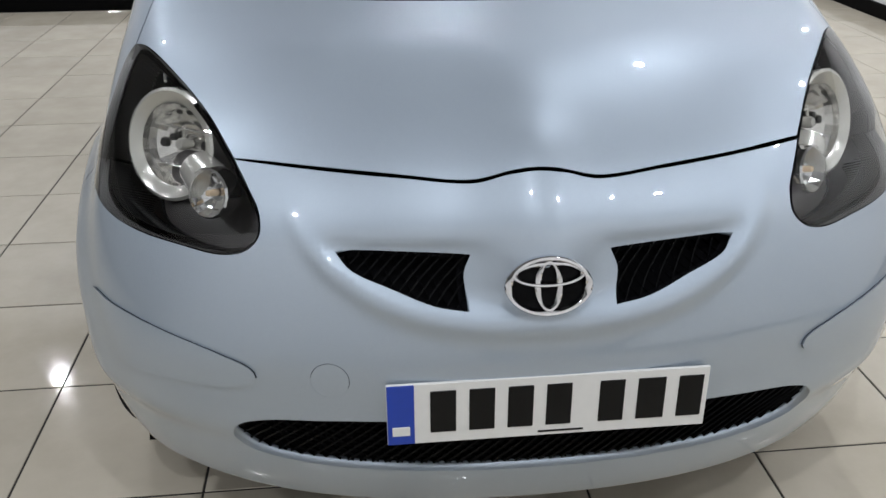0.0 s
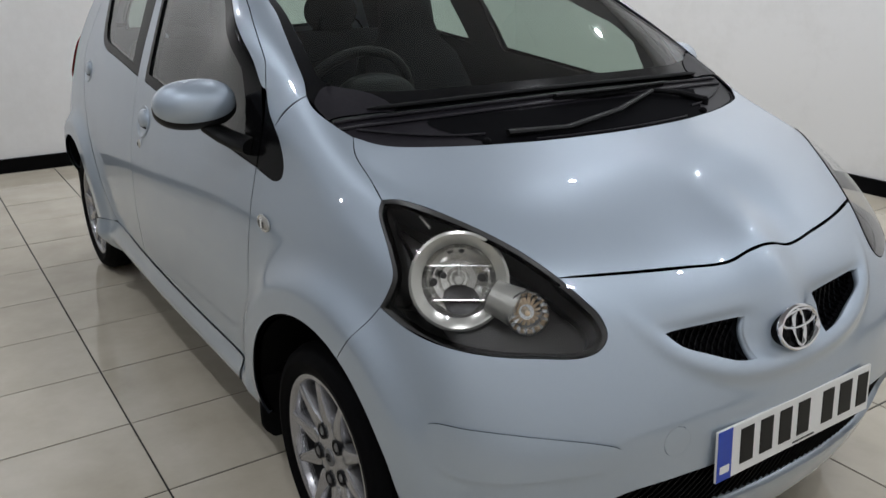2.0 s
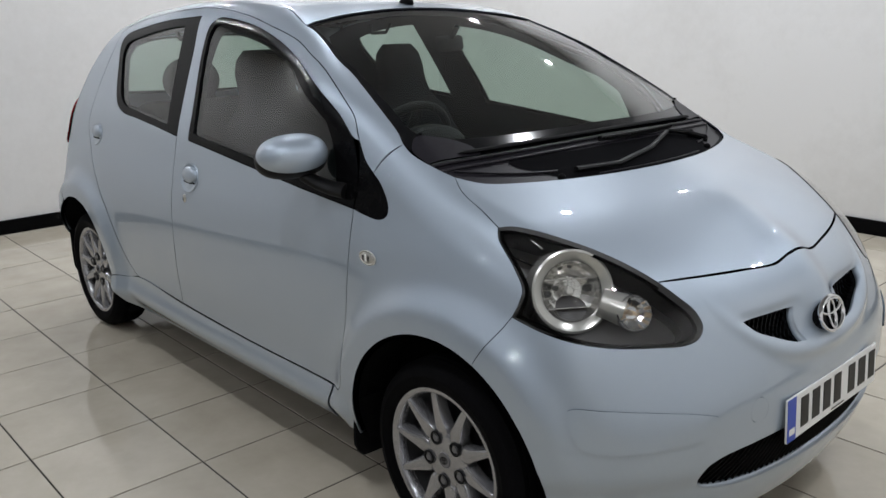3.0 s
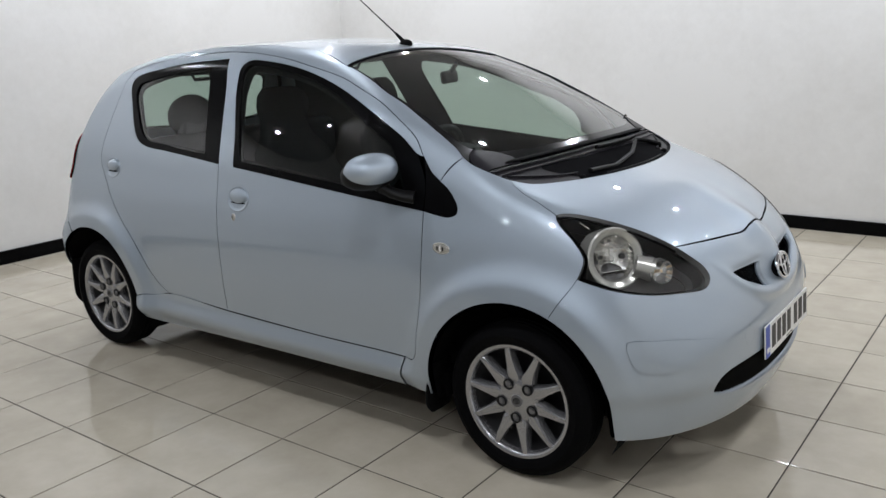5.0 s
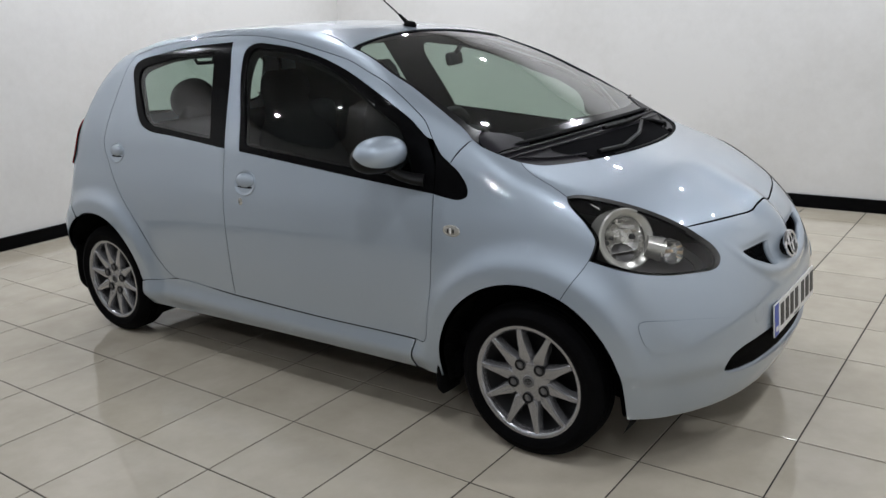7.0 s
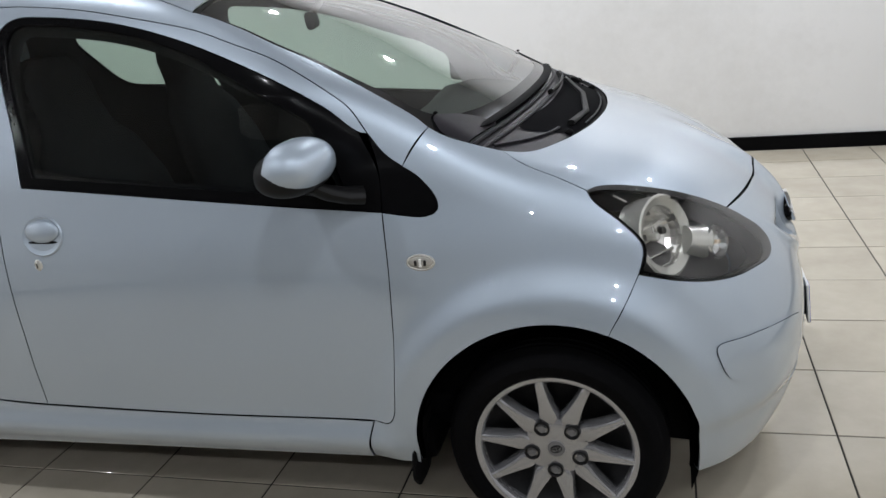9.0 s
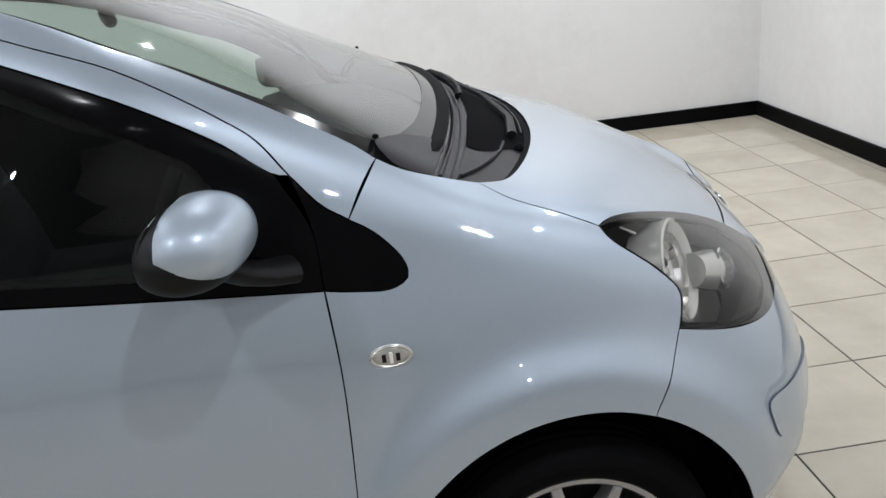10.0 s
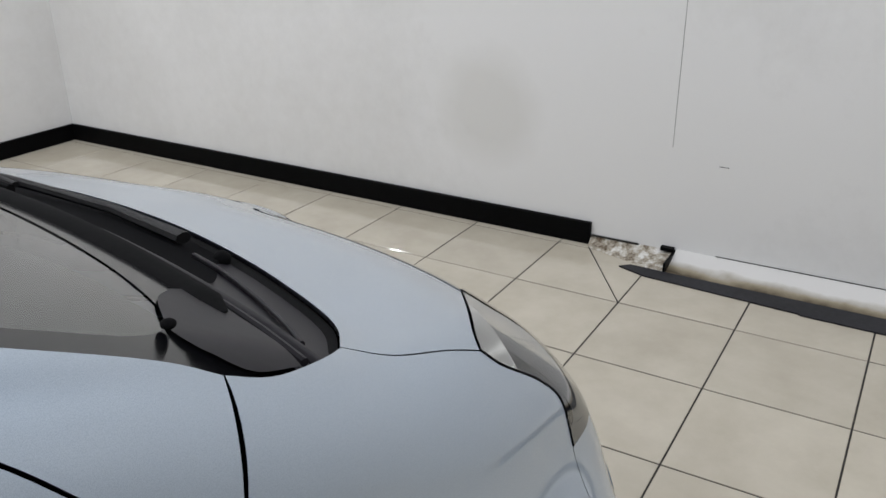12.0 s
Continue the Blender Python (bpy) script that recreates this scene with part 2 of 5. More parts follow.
def tube(points, radius, n=10, flat=1.0, closed=False):
    """A round bar along points; radius may be a number or one per point."""
    pts = [Vector(p) for p in points]
    bm = bmesh.new()
    rings = []
    up = Vector((0.013, 0.021, 1))
    for i, p in enumerate(pts):
        a = pts[i - 1] if (i or closed) else p
        b = pts[(i + 1) % len(pts)] if (i < len(pts) - 1 or closed) else p
        t = (b - a).normalized()
        u = t.cross(up).normalized()
        v = u.cross(t)
        r = radius[i] if isinstance(radius, (list, tuple)) else radius
        rings.append([bm.verts.new(p + u * r * math.cos(2 * math.pi * k / n) + v * r * flat * math.sin(2 * math.pi * k / n)) for k in range(n)])
    pairs = list(zip(rings, rings[1:])) + ([(rings[-1], rings[0])] if closed else [])
    for a, b in pairs:
        for k in range(n):
            bm.faces.new((a[k], a[(k + 1) % n], b[(k + 1) % n], b[k]))
    if not closed:
        bm.faces.new(rings[0])
        bm.faces.new(rings[-1])
    return bm


def ball(c, sx, sy, sz, m=None, seg=32):
    bm = bmesh.new()
    bmesh.ops.create_uvsphere(bm, u_segments=seg, v_segments=seg // 2, radius=1.0)
    bmesh.ops.scale(bm, vec=(sx, sy, sz), verts=bm.verts)
    if m is not None:
        bmesh.ops.transform(bm, matrix=m, verts=bm.verts)
    bmesh.ops.translate(bm, vec=c, verts=bm.verts)
    return bm


def merge(*bms):
    """Several meshes as one."""
    out = bmesh.new()
    for b in bms:
        tmp = bpy.data.meshes.new("tmp")
        b.to_mesh(tmp)
        b.free()
        out.from_mesh(tmp)
        bpy.data.meshes.remove(tmp)
    return out


# ---- the room ----
def structure(name, bm, mat, label, category, smooth=False):
    ob = part(name, bm, mat, None, "", smooth)
    return tagged(ob, label, category, kind="structure")


def room():
    x0, x1, y0, y1, h = ROOM_X0, ROOM_X1, ROOM_Y0, ROOM_Y1, ROOM_H
    mx, my = (x0 + x1) / 2, (y0 + y1) / 2
    structure("wall_rear", box(x0 - 0.1, my, h / 2, 0.2, y1 - y0 + 0.4, h), WALL, "plain white painted showroom wall behind the car", "wall")
    structure("wall_left", box(mx, y1 + 0.1, h / 2, x1 - x0, 0.2, h), WALL, "plain white painted wall beside the car", "wall")
    structure("wall_right", box(mx, y0 - 0.1, h / 2, x1 - x0, 0.2, h), WALL, "plain white painted wall across the aisle", "wall")
    wall = structure("wall_front", box(x1 + 0.1, (y0 + y1) / 2, h / 2, 0.2, y1 - y0, h), STAINED, "white painted wall with a faint damp patch in front of the car", "wall")
    part("joint_line", box(x1 - 0.0003, -0.246, 1.45, 0.001, 0.0016, 2.0), FAINT, wall, "hairline upright joint", False)
    part("scratch", box(x1 - 0.0005, -0.44, 0.40, 0.002, 0.035, 0.002), GROUT, wall, "", False)
    # the foot of the wall beyond the skirting: bare plaster, a dirty fillet and a floor strip set at a slant

    def wedge(ya, yb, xa, xb, top):
        """A low fillet from the wall down to the floor at xa..xb."""
        bm = bmesh.new()
        rows = []
        n = 40
        for k in range(n + 1):
            y = ya + (yb - ya) * k / n
            xf = xa + (xb - xa) * k / n
            row = []
            for s in (0, 0.25, 0.5, 0.75, 1.0):
                w = 0.004 * noise.noise(Vector((y * 14, s * 6, 3.1)))
                row.append(bm.verts.new((x1 + (xf - x1) * s, y, top * (1 - s) ** 1.4 + w * math.sin(math.pi * s) + 0.001)))
            row.append(bm.verts.new((xf, y, -0.01)))
            rows.append(row)
        for a, b in zip(rows, rows[1:]):
            for i in range(5):
                bm.faces.new((a[i], a[i + 1], b[i + 1], b[i]))
        return bm
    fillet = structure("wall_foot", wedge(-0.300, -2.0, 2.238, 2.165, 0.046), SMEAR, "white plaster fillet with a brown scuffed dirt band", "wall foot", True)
    part("crack", box(x1 - 0.001, -1.23, 0.048, 0.004, 1.56, 0.0022), GROUT, fillet, "thin dark joint line", False)
    hole = structure("wall_gap", wedge(0.050, -0.290, 2.335, 2.236, 0.036), FILLER, "broken brown-stained plaster where skirting is missing", "wall damage", True)
    part("slot", box(x1 - 0.004, -0.05, 0.038, 0.010, 0.20, 0.005), GROUT, hole, "dark slot above the plaster", False)
    part("slot", box(2.308, -0.295, 0.020, 0.142, 0.007, 0.044), SKIRT, hole, "dark upright notch", False)
    part("slot", box(2.366, -0.268, 0.047, 0.024, 0.050, 0.014), SKIRT, hole, "dark notch", False)
    strip = bmesh.new()
    ring = [(2.240, -0.30), (2.245, -0.165), (2.212, -0.130), (2.172, -0.24), (2.137, -0.79), (2.129, -0.80), (2.124, -1.06), (2.075, -2.0), (2.165, -2.0), (2.236, -1.05)]
    low = [strip.verts.new((x, y, 0.0)) for x, y in ring]
    top = [strip.verts.new((x, y, 0.006)) for x, y in ring]
    strip.faces.new(top)
    for k in range(len(ring)):
        strip.faces.new((low[k], low[(k + 1) % len(ring)], top[(k + 1) % len(ring)], top[k]))
    structure("floor_track", strip, STRIP, "dark grey metal strip lying at a slant along the wall foot", "floor strip")
    cut = tube([(2.35, 0.052, 0.0004), (1.926, -0.230, 0.0004)], 0.0022, 6)
    structure("tile_cut", cut, GROUT, "dark slanting cut across a floor tile", "tile joint")
    # skirting
    hs, th = 0.094, 0.020
    structure("baseboard_left", box(mx, y1 - th / 2, hs / 2, x1 - x0 - 0.002, th, hs, 0.003), SKIRT, "black painted skirting board along the white wall", "skirting")
    structure("baseboard_front", box(x1 - th / 2, (y1 - th + 0.050) / 2, hs / 2, th, y1 - th - 0.050, hs, 0.003), SKIRT, "black painted skirting board, cut off short", "skirting")
    structure("baseboard_rear", box(x0 + th / 2, (y0 + y1) / 2, hs / 2, th, y1 - y0 - 2 * th, hs, 0.003), SKIRT, "black painted skirting board along the rear wall", "skirting")
    structure("baseboard_right", box(mx, y0 + th / 2, hs / 2, x1 - x0 - 0.002, th, hs, 0.003), SKIRT, "black painted skirting board across the aisle", "skirting")
    structure("ceiling", box(mx, my, h + 0.06, x1 - x0 + 0.4, y1 - y0 + 0.4, 0.12), CEILING, "grey painted ceiling with small downlights", "ceiling")
    for lx, ly in LAMPS:
        ring = lathe([(0.052, 0.0), (0.052, -0.016), (0.066, -0.016), (0.070, -0.010), (0.070, 0.0)], 32, pose(lx, ly, h - 0.0005))
        ob = part("downlight", ring, LAMPWHITE)
        tagged(ob, "round white recessed downlight in the ceiling", "ceiling light", "downlights in the ceiling")


def tile_mesh(size, thick, bevel):
    bm = box(0, 0, -thick / 2, size, size, thick)
    top = [e for e in bm.edges if all(v.co.z > -1e-6 for v in e.verts)]
    bmesh.ops.bevel(bm, geom=top, offset=bevel, segments=1, affect="EDGES", profile=0.5)
    me = bpy.data.meshes.new("tile")
    bm.to_mesh(me)
    bm.free()
    me.materials.append(TILE)
    return me


TILE_P, TILE_X, TILE_Y = 0.400, -2.874, -1.030


def floor():
    x0, x1, y0, y1 = ROOM_X0 - 0.1, ROOM_X1 + 0.1, ROOM_Y0 - 0.1, ROOM_Y1 + 0.1
    slab = structure("floor", box((x0 + x1) / 2, (y0 + y1) / 2, -0.052, x1 - x0, y1 - y0, 0.1), GROUT, "cream polished square floor tiles with thin dark joints", "floor")
    me = tile_mesh(TILE_P - 0.0052, 0.012, 0.0012)
    spots = []
    for i in range(-6, 16):
        for j in range(-13, 13):
            x, y = TILE_X + (i + 0.5) * TILE_P, TILE_Y + (j + 0.5) * TILE_P
            if x0 + 0.1 < x + 0.2 and x - 0.2 < x1 - 0.1 and y0 + 0.1 < y + 0.2 and y - 0.2 < y1 - 0.1:
                spots.append((math.hypot(max(abs(x + 1.0) - 1.5, 0), y + 0.6), x, y))
    spots.sort()
    rng = random.Random(4)
    rest = bmesh.new()
    for n, (d, x, y) in enumerate(spots):
        dz = rng.uniform(-0.0004, 0.0004)
        if n < 300:
            ob = new("tile", me)
            ob.parent = slab
            ob.matrix_basis = pose(x, y, dz, 0, 0, rng.choice((0, 90, 180, 270)))
        else:
            b = len(rest.verts)
            rest.from_mesh(me)
            rest.verts.ensure_lookup_table()
            for v in rest.verts[b:]:
                v.co += Vector((x, y, dz))
    ob = part("far_tiles", rest, TILE, slab, "", False)
    tagged(ob, kind="stuff")


# ---- the skin of the car as one smooth form (x forward, y to its left) ----
def curve(pts, sigma, lo=-4.0, hi=4.0):
    """A smooth function through a few stations, rounded over about sigma."""
    g = np.linspace(lo, hi, 4001)
    a = np.array(sorted(pts))
    v = np.interp(g, a[:, 0], a[:, 1])
    # straight on past both ends
    v[g < a[0, 0]] = a[0, 1] + (g[g < a[0, 0]] - a[0, 0]) * (a[1, 1] - a[0, 1]) / (a[1, 0] - a[0, 0])
    v[g > a[-1, 0]] = a[-1, 1] + (g[g > a[-1, 0]] - a[-1, 0]) * (a[-1, 1] - a[-2, 1]) / (a[-1, 0] - a[-2, 0])
    step = g[1] - g[0]
    n = int(3 * sigma / step) + 1
    k = np.exp(-0.5 * (np.arange(-n, n + 1) * step / sigma) ** 2)
    k /= k.sum()
    v = np.convolve(np.pad(v, n, mode="edge"), k, mode="valid")
    return lambda s: np.interp(s, g, v)


# centre line of the top: nose, bonnet, windscreen, roof, hatch
TOP = curve([(0.77, 0.50), (0.62, 0.696), (0.51, 0.800), (0.385, 0.858), (0.24, 0.904), (0.12, 0.937), (0.06, 0.954), (-0.02, 0.992), (-0.10, 1.034), (-0.22, 1.092), (-0.345, 1.150), (-0.527, 1.238),
             (-0.68, 1.303), (-0.92, 1.386), (-1.08, 1.416), (-1.40, 1.446), (-1.75, 1.446), (-2.15, 1.415), (-2.42, 1.355), (-2.54, 1.25), (-2.63, 1.12), (-2.71, 0.95), (-2.84, 0.5)], 0.04)
# how far each cross line of the top bows back towards the sides
BOW = curve([(0.7, 0.50), (0.45, 0.52), (0.28, 0.44), (0.1, 0.37), (-0.2, 0.335), (-0.6, 0.27), (-1.0, 0.19), (-1.5, 0.0), (-2.0, -0.10), (-2.7, -0.16)], 0.10)
CROWN = curve([(0.6, 0.05), (0.3, 0.02), (0.1, 0.01), (-0.1, 0.005), (-0.27, -0.03), (-0.5, 0.0), (-0.9, 0.05), (-1.5, 0.08), (-2.2, 0.09), (-2.6, 0.06)], 0.12)
# plan: half width of the lower body
PLAN = curve([(0.65, 0.67), (0.45, 0.735), (0.25, 0.782), (0.05, 0.799), (-0.35, 0.802), (-1.2, 0.815), (-2.0, 0.811), (-2.35, 0.806), (-2.60, 0.800), (-2.85, 0.745)], 0.09)
# section: how far the flank lies inside that, by height
SECT = curve([(0.0, 0.10), (0.17, 0.06), (0.24, 0.03), (0.33, 0.012), (0.50, 0.0), (0.66, 0.004), (0.78, 0.020), (0.87, 0.046), (0.96, 0.067), (1.05, 0.103), (1.2, 0.17), (1.35, 0.24), (1.5, 0.31)], 0.035)
# extra tuck of the upper front wing
WING = curve([(0.48, 0.0), (0.60, 0.014), (0.70, 0.050), (0.78, 0.072), (0.9, 0.11), (1.05, 0.12), (1.4, 0.0)], 0.04)
NEARNOSE = curve([(0.55, 1.0), (0.25, 0.75), (0.0, 0.32), (-0.25, 0.12), (-0.45, 0.0), (-1.0, 0.0)], 0.08)
NOSE = curve([(0.10, 0.53), (0.16, 0.575), (0.22, 0.607), (0.29, 0.630), (0.36, 0.630), (0.44, 0.628), (0.50, 0.626), (0.56, 0.609), (0.62, 0.589), (0.70, 0.556), (0.78, 0.482), (0.9, 0.32)], 0.025)
TAIL = curve([(0.1, -2.63), (0.25, -2.73), (0.45, -2.785), (0.60, -2.78), (0.72, -2.72), (0.95, -2.672), (1.2, -2.585), (1.5, -2.45)], 0.04)


def smax(a, b, k):
    h = np.clip(k - np.abs(a - b), 0, None) / k
    return np.maximum(a, b) + h * h * k * 0.25


def deck(x, y, z):
    """The bowed top of the car alone: bonnet, windscreen and roof."""
    return (z - (TOP(x + BOW(x) * y * y) - CROWN(x) * y * y)) * 0.85


def body(x, y, z):
    """Below zero inside the car's skin, above outside."""
    y = np.abs(y)
    yy = y * y
    side = y - (PLAN(x) - SECT(z) - WING(z) * NEARNOSE(x))
    for wx in (-0.003, -2.357):
        r = np.hypot(x - wx, z - 0.275)
        side = side - (0.028 if wx > -1 else 0.036) * np.exp(-(np.clip(r - 0.385, 0, None) / 0.050) ** 2) * np.clip((z - 0.02) / 0.25, 0, 1)
    roll = np.exp(-((z - 0.272) / 0.045) ** 2)
    side = side - 0.026 * roll * np.clip((-0.36 - x) / 0.08, 0, 1) * np.clip((x + 2.06) / 0.06, 0, 1)
    side = side - 0.030 * np.exp(-((x + 0.58) / 0.23) ** 2) * np.clip((z - 0.98) / 0.16, 0, 1)
    side = side - 0.014 * np.exp(-((x + 0.62) / 0.13) ** 2) * np.clip((z - 1.05) / 0.13, 0, 1)
    hump = 0.033 * np.exp(-(y / 0.075) ** 2)
    rise = np.clip((x - 0.38) / 0.12, 0, 1)
    top = deck(x, y, z - hump * rise * rise * (3 - 2 * rise))
    smile = z - 0.553 - 0.5 * yy - 3.0 * yy * yy
    mid = np.exp(-(y / 0.07) ** 2)
    shelf = 1 / (1 + np.exp(np.clip((0.028 - smile) / 0.009, -40, 40)))
    brow = 1 / (1 + np.exp(np.clip((z - 0.676) / (0.005 + 0.02 * mid), -40, 40)))
    ridge = (0.014 * np.exp(-((smile - 0.008) / 0.023) ** 2) - 0.017 * (1 - 0.55 * mid) * shelf * brow) * np.clip((0.395 - y) / 0.06, 0, 1)
    nose = x - (NOSE(z) + ridge + 0.8 * hump * np.clip((z - 0.56) / 0.10, 0, 1) - (0.15 + 0.10 * (0.5 + 0.5 * np.tanh((0.335 - z) / 0.03))) * yy - 0.42 * yy * yy)
    tail = (TAIL(z) + 0.05 * yy + 0.10 * yy * yy) - x
    f = smax(top, side, 0.08)
    f = smax(f, nose, 0.10)
    f = smax(f, tail, 0.10)
    return smax(f, 0.140 - z, 0.04)


def solve(o, d, lo, hi, n=90):
    """First place along each ray o + t d, from outside inwards, where the skin is met."""
    o, d = np.asarray(o, float), np.asarray(d, float)
    t = np.full(len(o), lo)
    step = (hi - lo) / n
    found = np.zeros(len(o), bool)
    left = np.arange(len(o))
    for i in range(n):
        p = o[left] + d[left] * t[left][:, None]
        inside = body(p[:, 0], p[:, 1], p[:, 2]) < 0
        found[left[inside]] = True
        left = left[~inside]
        if not len(left):
            break
        t[left] += step
    a, b = t - step, t.copy()
    for i in range(17):
        m = (a + b) / 2
        p = o + d * m[:, None]
        inside = body(p[:, 0], p[:, 1], p[:, 2]) < 0
        b = np.where(inside, m, b)
        a = np.where(inside, a, m)
    return o + d * ((a + b) / 2)[:, None], found


def normals(p, e=0.006):
    g = np.stack([body(*(p + e * k).T) - body(*(p - e * k).T) for k in np.eye(3)], 1)
    return g / np.maximum(np.linalg.norm(g, axis=1), 1e-9)[:, None]


def snap(p):
    """The nearest place on the skin."""
    p = np.array(p, float)[None]
    for i in range(8):
        p = p - body(*p.T)[:, None] * normals(p) * 0.9
    return tuple(p[0])


def snaps(*pts):
    return [snap(p) for p in pts]


# ---- skin panels of the car ----
def on_side(x, z):
    """The point of the right flank at this length and height."""
    return tuple(solve([(x, -1.3, z)], [(0, 1, 0)], 0.0, 1.3, 130)[0][0])


def on_top(x, y):
    return tuple(solve([(x, y, 1.8)], [(0, 0, -1)], 0.0, 1.5, 150)[0][0])


def on_nose(y, z):
    return tuple(solve([(1.0, y, z)], [(-1, 0, 0)], 0.0, 1.0, 100)[0][0])


def sides(*pairs):
    return [on_side(*p) for p in pairs]


def tops(*pairs):
    return [on_top(*p) for p in pairs]


class Along:
    """A flat chart seen along a direction."""

    def __init__(self, *d):
        self.d = np.array(d, float) / np.linalg.norm(d)
        ref = np.array((0, 0, 1.0)) if abs(self.d[2]) < 0.9 else np.array((1.0, 0, 0))
        self.u = np.cross(ref, self.d)
        self.u /= np.linalg.norm(self.u)
        self.v = np.cross(self.d, self.u)

    def flat(self, p):
        return np.stack([p @ self.u, p @ self.v], 1)

    def skin(self, q):
        far = max(0.75 * self.d[0], -2.9 * self.d[0]) + 0.95 * abs(self.d[1]) + 1.55 * max(self.d[2], 0) + 0.02
        o = q[:, :1] * self.u + q[:, 1:] * self.v + self.d * far
        return solve(o, np.broadcast_to(-self.d, o.shape), 0.0, 3.4, 340)[0]


class Round:
    """A chart wrapped about an upright axis at x."""

    def __init__(self, x, r=0.62, turn=0.0):
        self.x, self.r, self.turn = x, r, turn

    def flat(self, p):
        a = np.arctan2(p[:, 1], p[:, 0] - self.x)
        a = (a - self.turn + math.pi) % (2 * math.pi) - math.pi
        return np.stack([a * self.r, p[:, 2]], 1)

    def skin(self, q):
        a = q[:, 0] / self.r + self.turn
        d = np.stack([np.cos(a), np.sin(a), 0 * a], 1)
        o = np.stack([self.x + 1.4 * d[:, 0], 1.4 * d[:, 1], q[:, 1]], 1)
        return solve(o, -d, 0.0, 1.35, 200)[0]


def smooth_run(p, spacing, closed):
    """Points along a soft curve through the control points."""
    p = np.array(p)
    n = len(p)
    out = []
    for i in range(n if closed else n - 1):
        p1, p2 = p[i], p[(i + 1) % n]
        p0 = p[i - 1] if (i or closed) else 2 * p1 - p2
        p3 = p[(i + 2) % n] if (i + 2 < n or closed) else 2 * p2 - p1
        k = max(2, int(np.linalg.norm(p2 - p1) / spacing * 3))
        d0, d1, d2 = (max(np.linalg.norm(b - a) ** 0.5, 1e-4) for a, b in ((p0, p1), (p1, p2), (p2, p3)))
        m1 = (p2 - p1) + d1 * ((p1 - p0) / d0 - (p2 - p0) / (d0 + d1))
        m2 = (p2 - p1) + d1 * ((p3 - p2) / d2 - (p3 - p1) / (d1 + d2))
        for t in np.arange(k) / k:
            out.append((2 * t ** 3 - 3 * t ** 2 + 1) * p1 + (t ** 3 - 2 * t ** 2 + t) * m1 + (3 * t ** 2 - 2 * t ** 3) * p2 + (t ** 3 - t ** 2) * m2)
    if not closed:
        out.append(p[-1])
    out = np.array(out)
    if closed:
        out = np.vstack([out, out[:1]])
    s = np.r_[0, np.cumsum(np.linalg.norm(np.diff(out, axis=0), axis=1))]
    g = np.linspace(0, s[-1], max(3, int(s[-1] / spacing) + 1))
    out = np.stack([np.interp(g, s, out[:, k]) for k in range(out.shape[1])], 1)
    return out[:-1]


def loop(runs, chart, spacing):
    """A closed outline in the chart. runs: stretches of points that meet at corners, or one stretch with no corner."""
    flat = [chart.flat(np.array(r, float)) for r in runs]
    if len(flat) == 1:
        return smooth_run(flat[0], spacing, True)
    out = []
    for i, r in enumerate(flat):
        nxt = flat[(i + 1) % len(flat)][0]
        out.append(smooth_run(np.vstack([r, nxt]), spacing, False))
    return np.vstack(out)


def area(q):
    return 0.5 * np.sum(q[:, 0] * np.roll(q[:, 1], -1) - np.roll(q[:, 0], -1) * q[:, 1])


def inset(q, d):
    if area(q) < 0:
        q = q[::-1]
    t = np.roll(q, -1, 0) - np.roll(q, 1, 0)
    t /= np.maximum(np.linalg.norm(t, axis=1), 1e-9)[:, None]
    return q + np.stack([-t[:, 1], t[:, 0]], 1) * d


def within(p, q):
    r = np.zeros(len(p), bool)
    a, b = q, np.roll(q, -1, 0)
    for (x1, y1), (x2, y2) in zip(a, b):
        c = (y1 > p[:, 1]) != (y2 > p[:, 1])
        if c.any():
            r ^= c & (p[:, 0] < (x2 - x1) * (p[:, 1] - y1) / (y2 - y1 + 1e-15) + x1)
    return r


